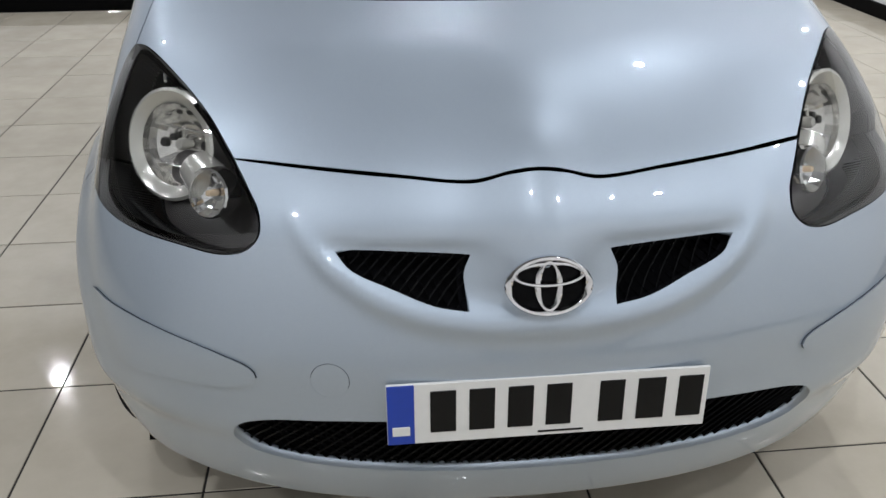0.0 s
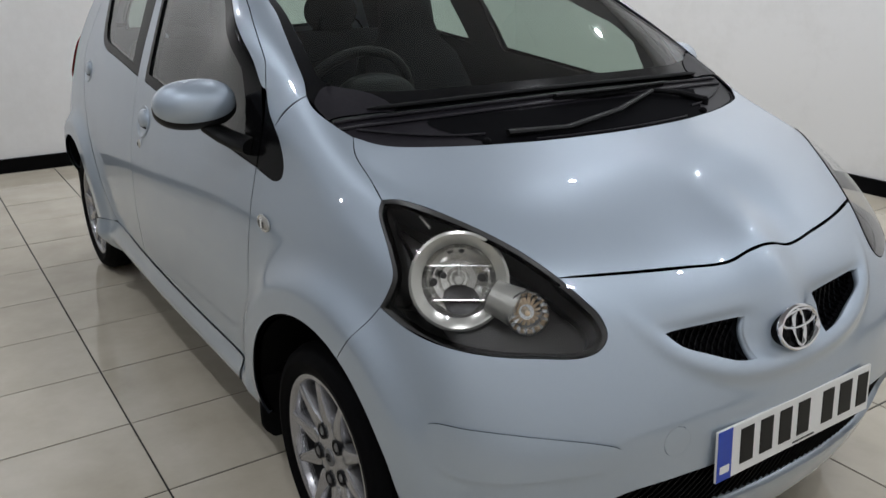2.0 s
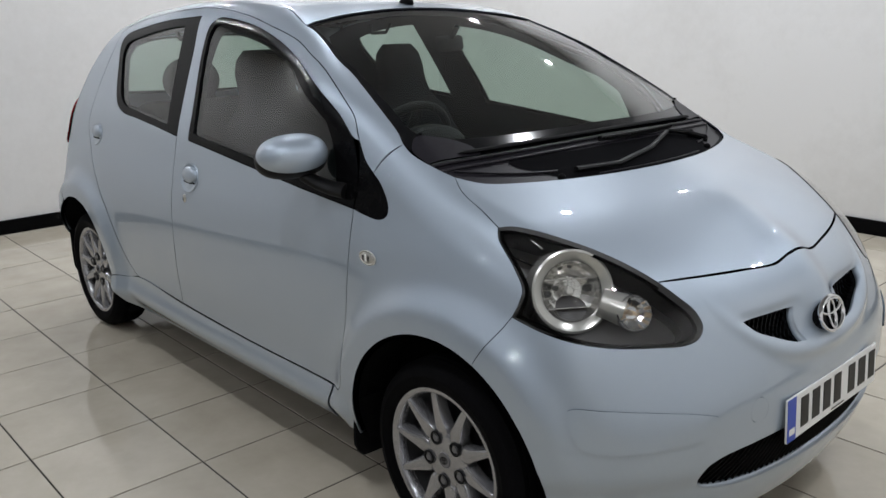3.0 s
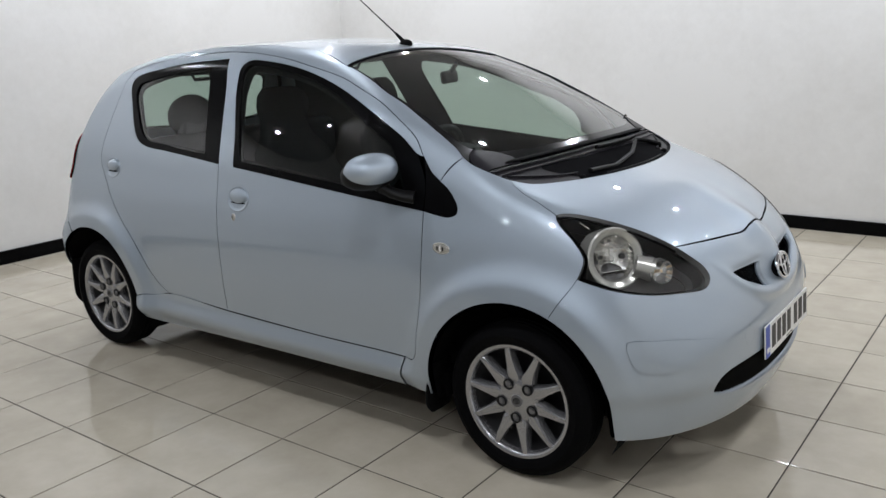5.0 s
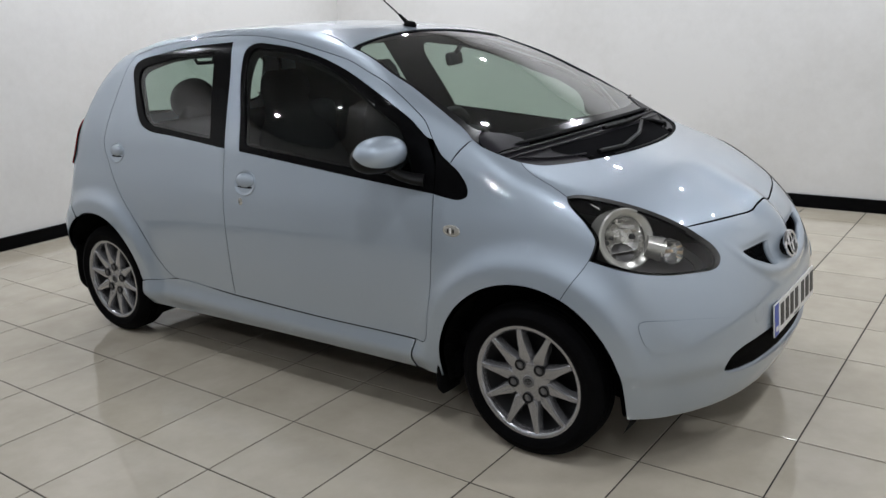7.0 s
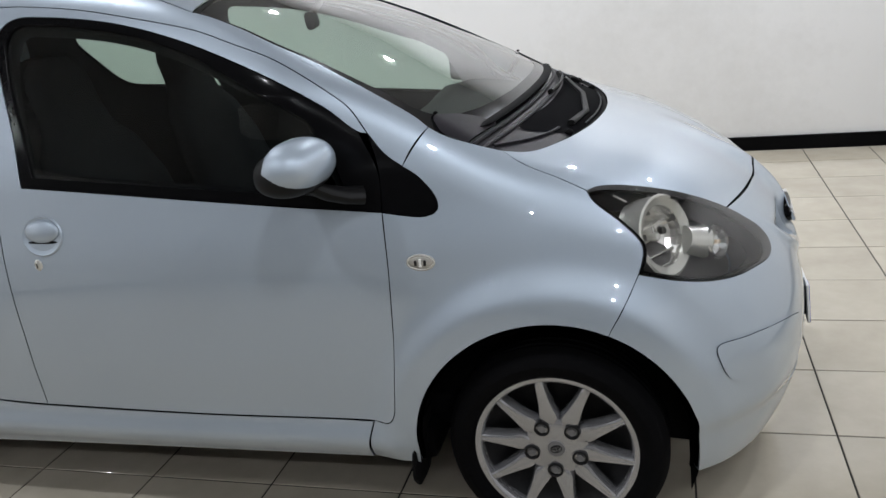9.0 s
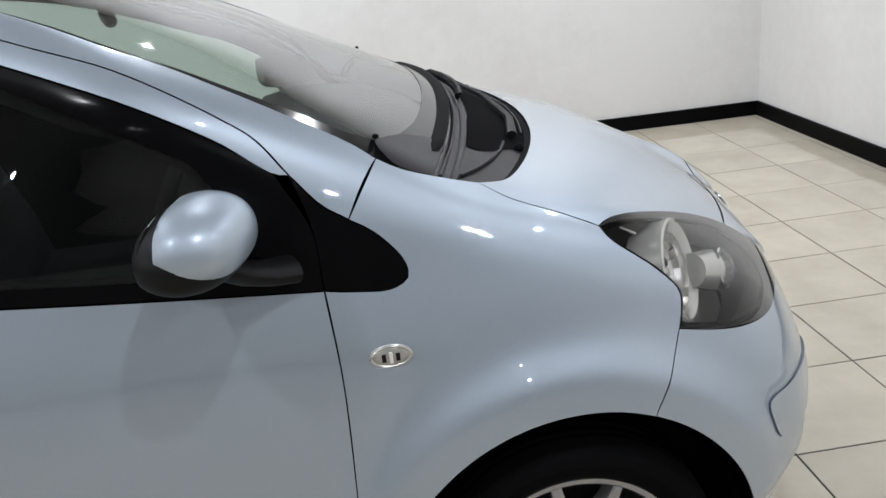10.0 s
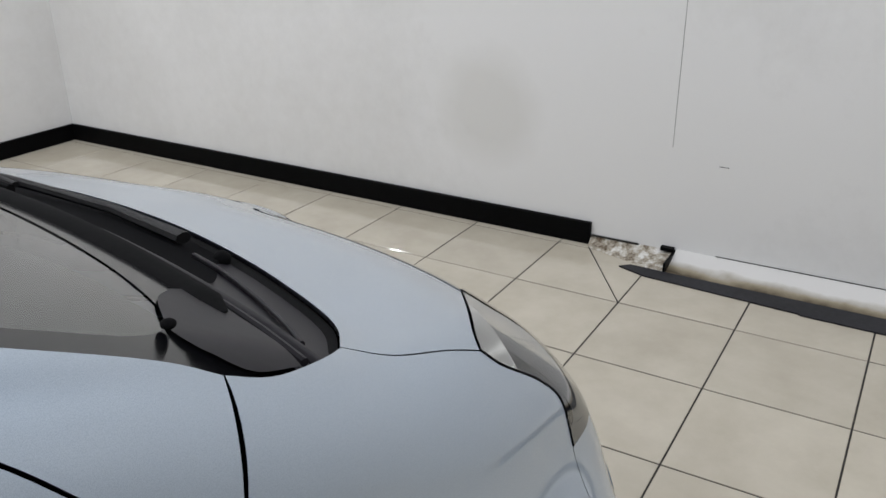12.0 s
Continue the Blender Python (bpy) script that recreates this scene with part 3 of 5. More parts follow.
def skin_mesh(runs, chart, holes=(), step=0.02, gap=0.0016, flange=0.012, lift=0.0, hole_gap=0.0, seal=True):
    """Vertices, faces, normals and material slots of a skin panel. seal: back its gaps with a dark ribbon."""
    from mathutils.geometry import delaunay_2d_cdt
    rim = inset(loop(runs, chart, step * 0.7), gap)
    cuts = [inset(loop(h, chart, step * 0.6), -hole_gap) for h in holes]
    lo, hi = rim.min(0), rim.max(0)
    gx, gy = np.meshgrid(np.arange(lo[0], hi[0], step), np.arange(lo[1], hi[1], step * 0.9))
    gx = gx + (np.arange(len(gx)) % 2)[:, None] * step * 0.5
    grid = np.stack([gx.ravel(), gy.ravel()], 1)
    keep = within(grid, rim)
    for c in cuts:
        keep &= ~within(grid, c)
    grid = grid[keep]
    edge = np.vstack([rim] + cuts)
    near = np.array([np.min(np.sum((edge - g) ** 2, 1)) for g in grid]) if len(grid) else np.zeros(0)
    grid = grid[near > (0.45 * step) ** 2] if len(grid) else grid
    pts = np.vstack([edge, grid])
    edges, base = [], 0
    for ring in [rim] + cuts:
        edges += [(base + i, base + (i + 1) % len(ring)) for i in range(len(ring))]
        base += len(ring)
    vs, _, fs, ov, _, _ = delaunay_2d_cdt([Vector(p) for p in pts], edges, [], 0, 1e-6)
    vs = np.array([tuple(v) for v in vs])
    mid = np.array([vs[list(f)].mean(0) for f in fs])
    ok = within(mid, rim)
    for c in cuts:
        ok &= ~within(mid, c)
    fs = [tuple(f) for f, k in zip(fs, ok) if k]
    p = chart.skin(vs)
    nrm = normals(p)
    faces, slots = [], []
    for a, b, c in fs:
        n = np.cross(p[b] - p[a], p[c] - p[a])
        faces.append((a, b, c) if n @ nrm[a] >= 0 else (a, c, b))
        slots.append(0)
    verts, nor = [p + nrm * lift], [nrm]
    count = len(p)
    if flange:
        base = 0
        for k, ring in enumerate([rim] + cuts):
            ids = [ov_first(ov, base + i, vs, ring[i]) for i in range(len(ring))]
            base += len(ring)
            top, nn = p[ids] + nrm[ids] * lift, nrm[ids]
            t = np.roll(top, -1, 0) - np.roll(top, 1, 0)
            out = np.cross(t, nn)
            out /= np.maximum(np.linalg.norm(out, axis=1), 1e-9)[:, None]
            if k:
                out = out if area(ring) > 0 else out
                out = -out
            m = len(ring)
            low = top - nn * flange
            far = low + out * 0.012 - nn * 0.002
            verts += [low, far]
            nor += [out, nn]
            for i in range(m):
                j = (i + 1) % m
                faces.append((ids[i], ids[j], count + j, count + i))
                slots.append(0)
                # added ribbon in slot 1, dark so that the panel gap looks shaded
                if seal:
                    faces.append((count + i, count + j, count + m + j, count + m + i))
                    slots.append(1)
            count += 2 * m
    return np.vstack(verts), faces, np.vstack(nor), slots


def ov_first(ov, index, vs, place):
    for k in range(max(0, index - 2), min(len(ov), index + 3)):
        if index in ov[k]:
            return k
    return int(np.argmin(np.sum((vs - place) ** 2, 1)))


def skin_object(name, data, mats, parent, label="", mirror=False):
    v, f, n, s = data
    if mirror:
        v, n = v * (1, -1, 1), n * (1, -1, 1)
        f = [tuple(reversed(a)) for a in f]
    me = bpy.data.meshes.new(name)
    me.from_pydata([tuple(a) for a in v], [], f)
    me.polygons.foreach_set("material_index", s)
    me.polygons.foreach_set("use_smooth", [True] * len(f))
    for m in mats:
        me.materials.append(m)
    me.normals_split_custom_set_from_vertices([tuple(a) for a in n])
    ob = new(name, me)
    ob.parent = parent
    return tagged(ob, label)


def panel(name, runs, chart, parent, mat=None, label="", pair=False, gap_mat=None, **kw):
    """One skin panel, or with pair=True the right one and its mirror image."""
    data = skin_mesh(runs, chart, **kw)
    mats = (mat or PAINT, gap_mat or VOID)
    parents = parent if isinstance(parent, tuple) else (parent, parent)
    right = skin_object(name, data, mats, parents[0], label)
    if not pair:
        return right
    return right, skin_object(name, data, mats, parents[1], label, True)


def both(pts):
    """The right half of an outline, front to back, and its mirror image, as one open run."""
    left = [(x, -y, z) for x, y, z in reversed(pts) if abs(y) > 1e-4]
    return left, list(pts)


def arc(wx, a0, a1, r=0.336, n=14, zc=0.275):
    return [(wx + r * math.cos(radians(a0 + (a1 - a0) * i / (n - 1))), zc + r * math.sin(radians(a0 + (a1 - a0) * i / (n - 1)))) for i in range(n)]


# ---- the car ----
def flip(run):
    return [(x, -y, z) for x, y, z in run]


def sym_loop(front, middle, rear):
    """A closed outline from its right half: front from the centre outwards, corners in the middle runs, rear back to the centre."""
    runs = [flip([middle[0][0]]) + list(reversed(flip(front[1:]))) + list(front)]
    runs += [list(m) for m in middle]
    runs.append(list(rear) + list(reversed(flip(rear[1:-1]))))
    corners = [m[0] for m in middle] + [rear[0]]
    for k in range(len(middle) - 1, -1, -1):
        runs.append(flip([corners[k + 1]]) + list(reversed(flip(middle[k][1:]))))
    return runs


def on_tail(y, z):
    return tuple(solve([(-3.2, y, z)], [(1, 0, 0)], 0.0, 1.0, 100)[0][0])


car = tagged(new("car"), "light metallic blue five-door city hatchback parked on cream tiles", "car")
FX, RX, WHEEL_Z = -0.003, -2.357, 0.266
SIDE = Along(0, -0.86, 0.5)

# shared edges, right-hand side
HL_UP = snaps((0.108, -0.652, 0.882), (0.205, -0.585, 0.856), (0.308, -0.518, 0.814))
HL_BACK, BON_HL, GAP_HL = snaps((0.088, -0.672, 0.880), (0.398, -0.470, 0.767), (0.196, -0.730, 0.697))
HL_FRONT = snaps((0.440, -0.445, 0.729), (0.467, -0.428, 0.699), (0.486, -0.428, 0.669), (0.490, -0.448, 0.649), (0.482, -0.484, 0.640), (0.443, -0.559, 0.643), (0.398, -0.627, 0.649), (0.343, -0.683, 0.661), (0.266, -0.722, 0.682))
HL_REAR = snaps((0.205, -0.720, 0.726), (0.205, -0.708, 0.757), (0.170, -0.697, 0.796), (0.100, -0.684, 0.858))
COWL_R, PIL_TOP = snaps((-0.105, -0.630, 0.967), (-0.268, -0.662, 1.040))
PIL_BOT = on_side(-0.323, 0.964)
SEAM = sides((0.184, 0.672), (0.167, 0.642), (0.150, 0.613), (0.134, 0.584))
WING_UP = snaps((-0.228, -0.664, 1.016), (-0.146, -0.645, 0.982))
BON_FRONT = snaps((0.509, 0.0, 0.780), (0.507, -0.045, 0.775), (0.504, -0.10, 0.761), (0.480, -0.215, 0.763), (0.447, -0.339, 0.765))
BON_SIDE = snaps((0.03, -0.664, 0.908), (-0.057, -0.652, 0.943))
BON_REAR = tops((-0.050, -0.580), (0.007, -0.46), (0.049, -0.33), (0.078, -0.19), (0.092, 0.0))
GLASS_BASE = tops((-0.083, 0.0), (-0.090, -0.19), (-0.108, -0.35), (-0.132, -0.48), (-0.159, -0.590))
GLASS_R = snap((-0.176, -0.652, 0.998))
WIND_TOP_R = snap((-0.897, -0.529, 1.336))
WIND_SIDE = snaps((-0.30, -0.650, 1.065), (-0.40, -0.630, 1.120), (-0.50, -0.610, 1.172), (-0.56, -0.598, 1.204), (-0.65, -0.588, 1.245), (-0.75, -0.558, 1.287), (-0.85, -0.532, 1.325))
WIND_TOP = tops((-0.932, -0.30), (-0.957, 0.0))
ROOF_R = tops((-1.1, -0.475), (-1.4, -0.455), (-1.9, -0.45), (-2.2, -0.455))
ROOF_REAR = tops((-2.37, -0.46), (-2.39, -0.25), (-2.40, 0.0))
DOOR_TOP = sides((-1.408, 1.397), (-1.222, 1.375), (-1.044, 1.340), (-0.90, 1.307), (-0.85, 1.293), (-0.75, 1.258), (-0.65, 1.222), (-0.56, 1.175), (-0.50, 1.137), (-0.45, 1.100))
CORNER = on_side(-0.404, 1.041)
DOOR_TR = on_side(-1.566, 1.404)
DOOR_REAR = sides((-1.413, 0.45), (-1.414, 0.534), (-1.424, 0.698), (-1.438, 0.857))
DOOR_REAR_UP = sides((-1.447, 0.95), (-1.486, 1.147), (-1.515, 1.27))
DOOR_BR = on_side(-1.412, 0.346)
DOOR_FRONT = sides((-0.366, 0.73), (-0.368, 0.60), (-0.376, 0.45), (-0.388, 0.362))
REAR_EDGE = sides((-2.240, 1.308), (-2.286, 1.164), (-2.317, 0.977), (-2.311, 0.925), (-2.239, 0.816), (-2.158, 0.711), (-2.045, 0.60), (-1.985, 0.53), (-1.92, 0.438), (-1.86, 0.380))
QUARTER_REAR = sides((-2.40, 1.325), (-2.465, 1.25), (-2.55, 1.10), (-2.605, 0.95), (-2.635, 0.78))


def build_bonnet():
    runs = sym_loop(BON_FRONT, [[BON_HL] + HL_UP[::-1], [HL_BACK] + BON_SIDE], [COWL_R] + BON_REAR)
    runs[0] = [(x - 0.0035, y, z + 0.0025) for x, y, z in runs[0]]
    ob = panel("bonnet", runs, Along(0.40, 0, 0.92), car, step=0.022, gap=0.0010)
    # a dark lip of rubber along its rear edge
    half = [COWL_R] + BON_REAR
    line = half + list(reversed(flip(half[:-1])))
    run = smooth_run([np.array(p) for p in line], 0.02, False)
    part("bonnet_seal", tube([(x - 0.009, y, z - 0.012) for x, y, z in run], 0.012, 8, 0.7), RUBBER, ob, "black rubber lip")
    return ob


GRILLE_R = [[(0.530, -0.314, 0.666), (0.548, -0.245, 0.665)], [(0.576, -0.113, 0.660), (0.584, -0.124, 0.630)], [(0.592, -0.113, 0.584), (0.585, -0.164, 0.593), (0.568, -0.230, 0.617), (0.548, -0.289, 0.643)]]
OPEN_TOP = [(0.626, 0.0, 0.397), (0.612, -0.246, 0.397), (0.6, -0.331, 0.396), (0.578, -0.44, 0.388), (0.566, -0.489, 0.369), (0.562, -0.508, 0.332), (0.57, -0.493, 0.309), (0.587, -0.447, 0.297), (0.613, -0.337, 0.289), (0.632, -0.156, 0.286), (0.636, 0.0, 0.285)]


def ring_from(half):
    return [list(half) + list(reversed(flip(half[1:-1])))]


def lattice(name, chart, runs, parent, depth, pitch, width, label):
    """Crossing bars of a grille, cut to its opening."""
    rim = loop(runs, chart, 0.01)
    lo, hi = rim.min(0), rim.max(0)
    bm = bmesh.new()
    span = hi[0] - lo[0] + hi[1] - lo[1]
    for sign in (1, -1):
        for k in range(int(span / pitch) + 2):
            x = lo[0] - (hi[1] - lo[1]) + k * pitch if sign > 0 else lo[0] + k * pitch
            steps = 28
            q = np.stack([x + sign * np.linspace(0, hi[1] - lo[1], steps), np.linspace(lo[1], hi[1], steps)], 1)
            ok = within(q, rim)
            if ok.sum() < 2:
                continue
            p = chart.skin(q[ok])
            n = normals(p)
            p = p - n * depth
            w = np.array((0.3 * sign, 0.7, -0.7))[None] * width * 0.5
            a = [bm.verts.new(v) for v in p + w]
            b = [bm.verts.new(v) for v in p - w]
            c = [bm.verts.new(v) for v in p - w - n * 0.006]
            d = [bm.verts.new(v) for v in p + w - n * 0.006]
            for i in range(len(p) - 1):
                for u, v in ((a, b), (b, c), (d, a)):
                    bm.faces.new((u[i], u[i + 1], v[i + 1], v[i]))
    return part(name, bm, BLACK, parent, label, False)


def build_bumper():
    chart = Round(-0.10, 0.70)
    arch = sides(*arc(FX, 66, 12, n=10))
    bottom_r = (0.330, -0.735, 0.193)
    low = [(0.42, -0.690, 0.189), (0.53, -0.54, 0.186), (0.60, -0.34, 0.184), (0.63, 0.0, 0.183)]
    runs = sym_loop(BON_FRONT, [[BON_HL] + HL_FRONT, [GAP_HL] + SEAM, arch], [bottom_r] + low)
    left = [flip(r) for r in GRILLE_R]
    opening = ring_from(OPEN_TOP)
    tow_y, tow_z, tow_r = -0.334, 0.473, 0.031
    circle = [[on_nose(tow_y + tow_r * math.sin(a), tow_z + tow_r * math.cos(a)) for a in np.linspace(0, 2 * math.pi, 17)[:-1]]]
    ob = panel("front_bumper", runs, chart, car, step=0.0085, holes=[GRILLE_R, left, opening, circle], flange=0.020, gap=0.0011)
    panel("towing_eye_cover", circle, chart, ob, step=0.012, gap=0.0007, label="round body-coloured towing eye cover", flange=0.004, lift=-0.0003)
    for nm, run, depth in (("upper_grille_back", GRILLE_R, 0.020), ("upper_grille_back", left, 0.020), ("lower_grille_back", opening, 0.014)):
        # sheet coloured near-black in place of the unlit hollow behind the mesh
        back = panel(nm, run, chart, ob, mat=VOID, step=0.02, gap=-0.02, lift=-depth - 0.012, flange=0.0, label="black sheet for the dark hollow behind the grille mesh")
        lattice("grille_mesh", chart, run, ob, depth, 0.019, 0.0032, "black plastic mesh")
    # rubbing strips at the corners
    strip = [[(0.372, -0.752, 0.529), (0.430, -0.690, 0.533), (0.500, -0.600, 0.524), (0.556, -0.500, 0.504), (0.578, -0.456, 0.486), (0.582, -0.450, 0.468), (0.575, -0.482, 0.450), (0.542, -0.572, 0.441), (0.485, -0.660, 0.435), (0.428, -0.716, 0.434), (0.395, -0.740, 0.450), (0.376, -0.752, 0.490)]]
    panel("rubbing_strip", strip, chart, ob, pair=True, step=0.014, gap=0.0008, lift=0.0042, flange=0.010, label="body-coloured rubbing strip")
    # chrome ring badge
    seat = on_nose(0.0, 0.624)
    m = pose(seat[0] + 0.001, 0.004, 0.624, 0, 90 - 17, 0) @ pose(0, 0, 0, 0, 0, 90)

    def ellipse(a, b, r, cx=0.0, cy=0.0, flat=0.7):
        pts = [m @ Vector((cx + a * math.cos(t), cy + b * math.sin(t), 0.008)) for t in np.linspace(0, 2 * math.pi, 49)[:-1]]
        return tube(pts, r, 8, flat, True)
    disc = lathe([(0.0, 0.004), (0.9, 0.004), (1.0, 0.0), (1.0, -0.02)], 40)
    bmesh.ops.scale(disc, vec=(0.062, 0.043, 1), verts=disc.verts)
    bmesh.ops.transform(disc, matrix=m, verts=disc.verts)
    badge = part("badge", disc, BLACK, ob, "oval chrome badge on black")
    part("badge_ring", ellipse(0.062, 0.043, 0.0065), CHROME, badge, "chrome oval")
    part("badge_ring", ellipse(0.052, 0.017, 0.005, 0, 0.018), CHROME, badge, "chrome oval")
    part("badge_ring", ellipse(0.017, 0.037, 0.005), CHROME, badge, "chrome oval")
    # number plate
    lean = 4.0
    m2 = pose(0.630, 0.012, 0.419, 0, -lean, 0)

    def flat_box(y, z, sy, sz, out, thick=0.003):
        b = box(out, y, z, thick, sy, sz, 0.0008, 1)
        bmesh.ops.transform(b, matrix=m2, verts=b.verts)
        return b
    plate = part("number_plate", flat_box(0, 0, 0.520, 0.111, 0.0, 0.006), PLATEWHITE, car, "white plate with a blue end band and black bars", False)
    part("plate_band", flat_box(-0.238, 0, 0.043, 0.110, 0.0025), PLATEBLUE, plate, "blue band", False)
    y = -0.196
    for k, w in enumerate((0.050, 0.050, 0.050, 0.050, 0.050, 0.056, 0.050)):
        part("plate_bar", flat_box(y + w / 2, 0.003, w * 0.82, 0.077, 0.0030), PLATEBLACK, plate, "", False)
        y += w + (0.012 if k != 3 else 0.036)
    part("plate_bar", flat_box(-0.238, -0.030, 0.028, 0.017, 0.0035), PLATEWHITE, plate, "", False)
    part("plate_bar", flat_box(0.02, -0.0475, 0.075, 0.0035, 0.0030), PLATEBLACK, plate, "", False)
    part("plate_holder", flat_box(0.0, 0.0, 0.47, 0.08, -0.012, 0.02), PLASTIC, plate, "", False)
    return ob


LAMP_CHART = Along(0.62, -0.55, 0.56)


def build_headlights():
    runs = [[HL_BACK] + HL_UP + [BON_HL] + HL_FRONT, [GAP_HL] + HL_REAR]
    housing = panel("headlight", runs, LAMP_CHART, car, mat=LAMPBLACK, pair=True, step=0.012, gap=-0.004, lift=-0.118, flange=0.0, label="teardrop headlight with a dark housing and clear lens")
    data = skin_mesh(runs, LAMP_CHART, step=0.012, gap=0.0012, flange=0.112, lift=0.002)
    v, f, n, s = data
    s = [1 if len(a) == 4 else 0 for a in f]
    for k, h in enumerate(housing):
        lens = skin_object("lens", (v, f, n, s), (LENS, LAMPGREY), h, "clear plastic lens", k == 1)
        lens.visible_shadow = False
    axis = Vector((0.80, -0.53, 0.28)).normalized()
    c1, c2 = Vector((0.256, -0.598, 0.743)), Vector((0.376, -0.522, 0.700))
    for sgn, h in zip((1, -1), housing):
        q = Matrix.Diagonal((1, sgn, 1, 1))

        def place(c, bm, r=1.0):
            bmesh.ops.scale(bm, vec=(r, r, r), verts=bm.verts)
            bmesh.ops.transform(bm, matrix=q @ Matrix.Translation(c) @ axis.to_track_quat("Z", "Y").to_matrix().to_4x4(), verts=bm.verts)
            return bm
        part("lamp_ring", place(c1, lathe([(0.072, -0.020), (0.073, -0.006), (0.078, -0.002), (0.093, 0.005), (0.0985, 0.003), (0.0990, -0.060)], 64)), SATIN, h, "satin silver ring")
        part("reflector", place(c1, lathe([(0.0730, -0.006), (0.071, -0.018), (0.064, -0.030), (0.052, -0.040), (0.036, -0.048), (0.018, -0.052), (0.0, -0.053)], 22)), REFLECTOR, h, "faceted bright reflector bowl", False)
        part("bulb", place(c1, merge(lathe([(0.0, -0.018), (0.008, -0.019), (0.011, -0.024), (0.011, -0.034), (0.008, -0.05)], 20), box(0, 0.018, -0.030, 0.005, 0.030, 0.004, 0.001))), SATIN, h, "bulb shield")
        for sy, sw in ((0.028, 0.122), (-0.040, 0.104)):
            part("reflector_shelf", place(c1, box(0.0, sy, -0.030, sw, 0.003, 0.018, 0.001)), REFLECTOR, h, "thin bright shelf across the bowl", False)
        for ax, ay, sz in ((-0.040, 0.052, 0.010), (-0.018, 0.058, 0.010), (0.006, 0.059, 0.009), (-0.050, -0.005, 0.011), (-0.030, 0.008, 0.009), (0.046, 0.004, 0.012)):
            part("reflector_slot", place(c1, lathe([(0.0, -0.020), (sz * 0.7, -0.021), (sz * 0.8, -0.030)], 12, pose(ax, ay, -0.012))), LAMPGREY, h, "dark moulded slot")
        for k in range(4):
            a = c1 + Vector((-0.085 - 0.006 * k, -0.012 + 0.016 * k, 0.088 + 0.004 * k))
            part("lamp_vent", tube([q @ a, q @ (a + Vector((-0.030, -0.004, 0.018)))], 0.0028, 6), SATIN, h, "thin silver bar")
        part("indicator", place(c2, lathe([(0.043, -0.03), (0.043, 0.002), (0.040, 0.005), (0.038, 0.0), (0.030, -0.014), (0.015, -0.022), (0.0, -0.023)], 16)), CHROME, h, "faceted chrome indicator bowl", False)
        part("indicator_bulb", place(c2, lathe([(0.0, 0.004), (0.005, 0.002), (0.006, -0.006), (0.006, -0.02)], 16)), AMBER, h, "amber bulb")
        bridge = tube([q @ (c1 + (c2 - c1) * k - axis * 0.022) for k in (0.5, 0.62, 0.75, 0.88)], [0.034, 0.036, 0.038, 0.041], 22)
        part("lamp_bridge", bridge, SATIN, h, "silver bridge between the bowls")
        part("indicator_lens", place(c2, lathe([(0.0, 0.022), (0.018, 0.019), (0.034, 0.009), (0.044, -0.004)], 28)), LENS, h, "clear inner cover")
    return housing


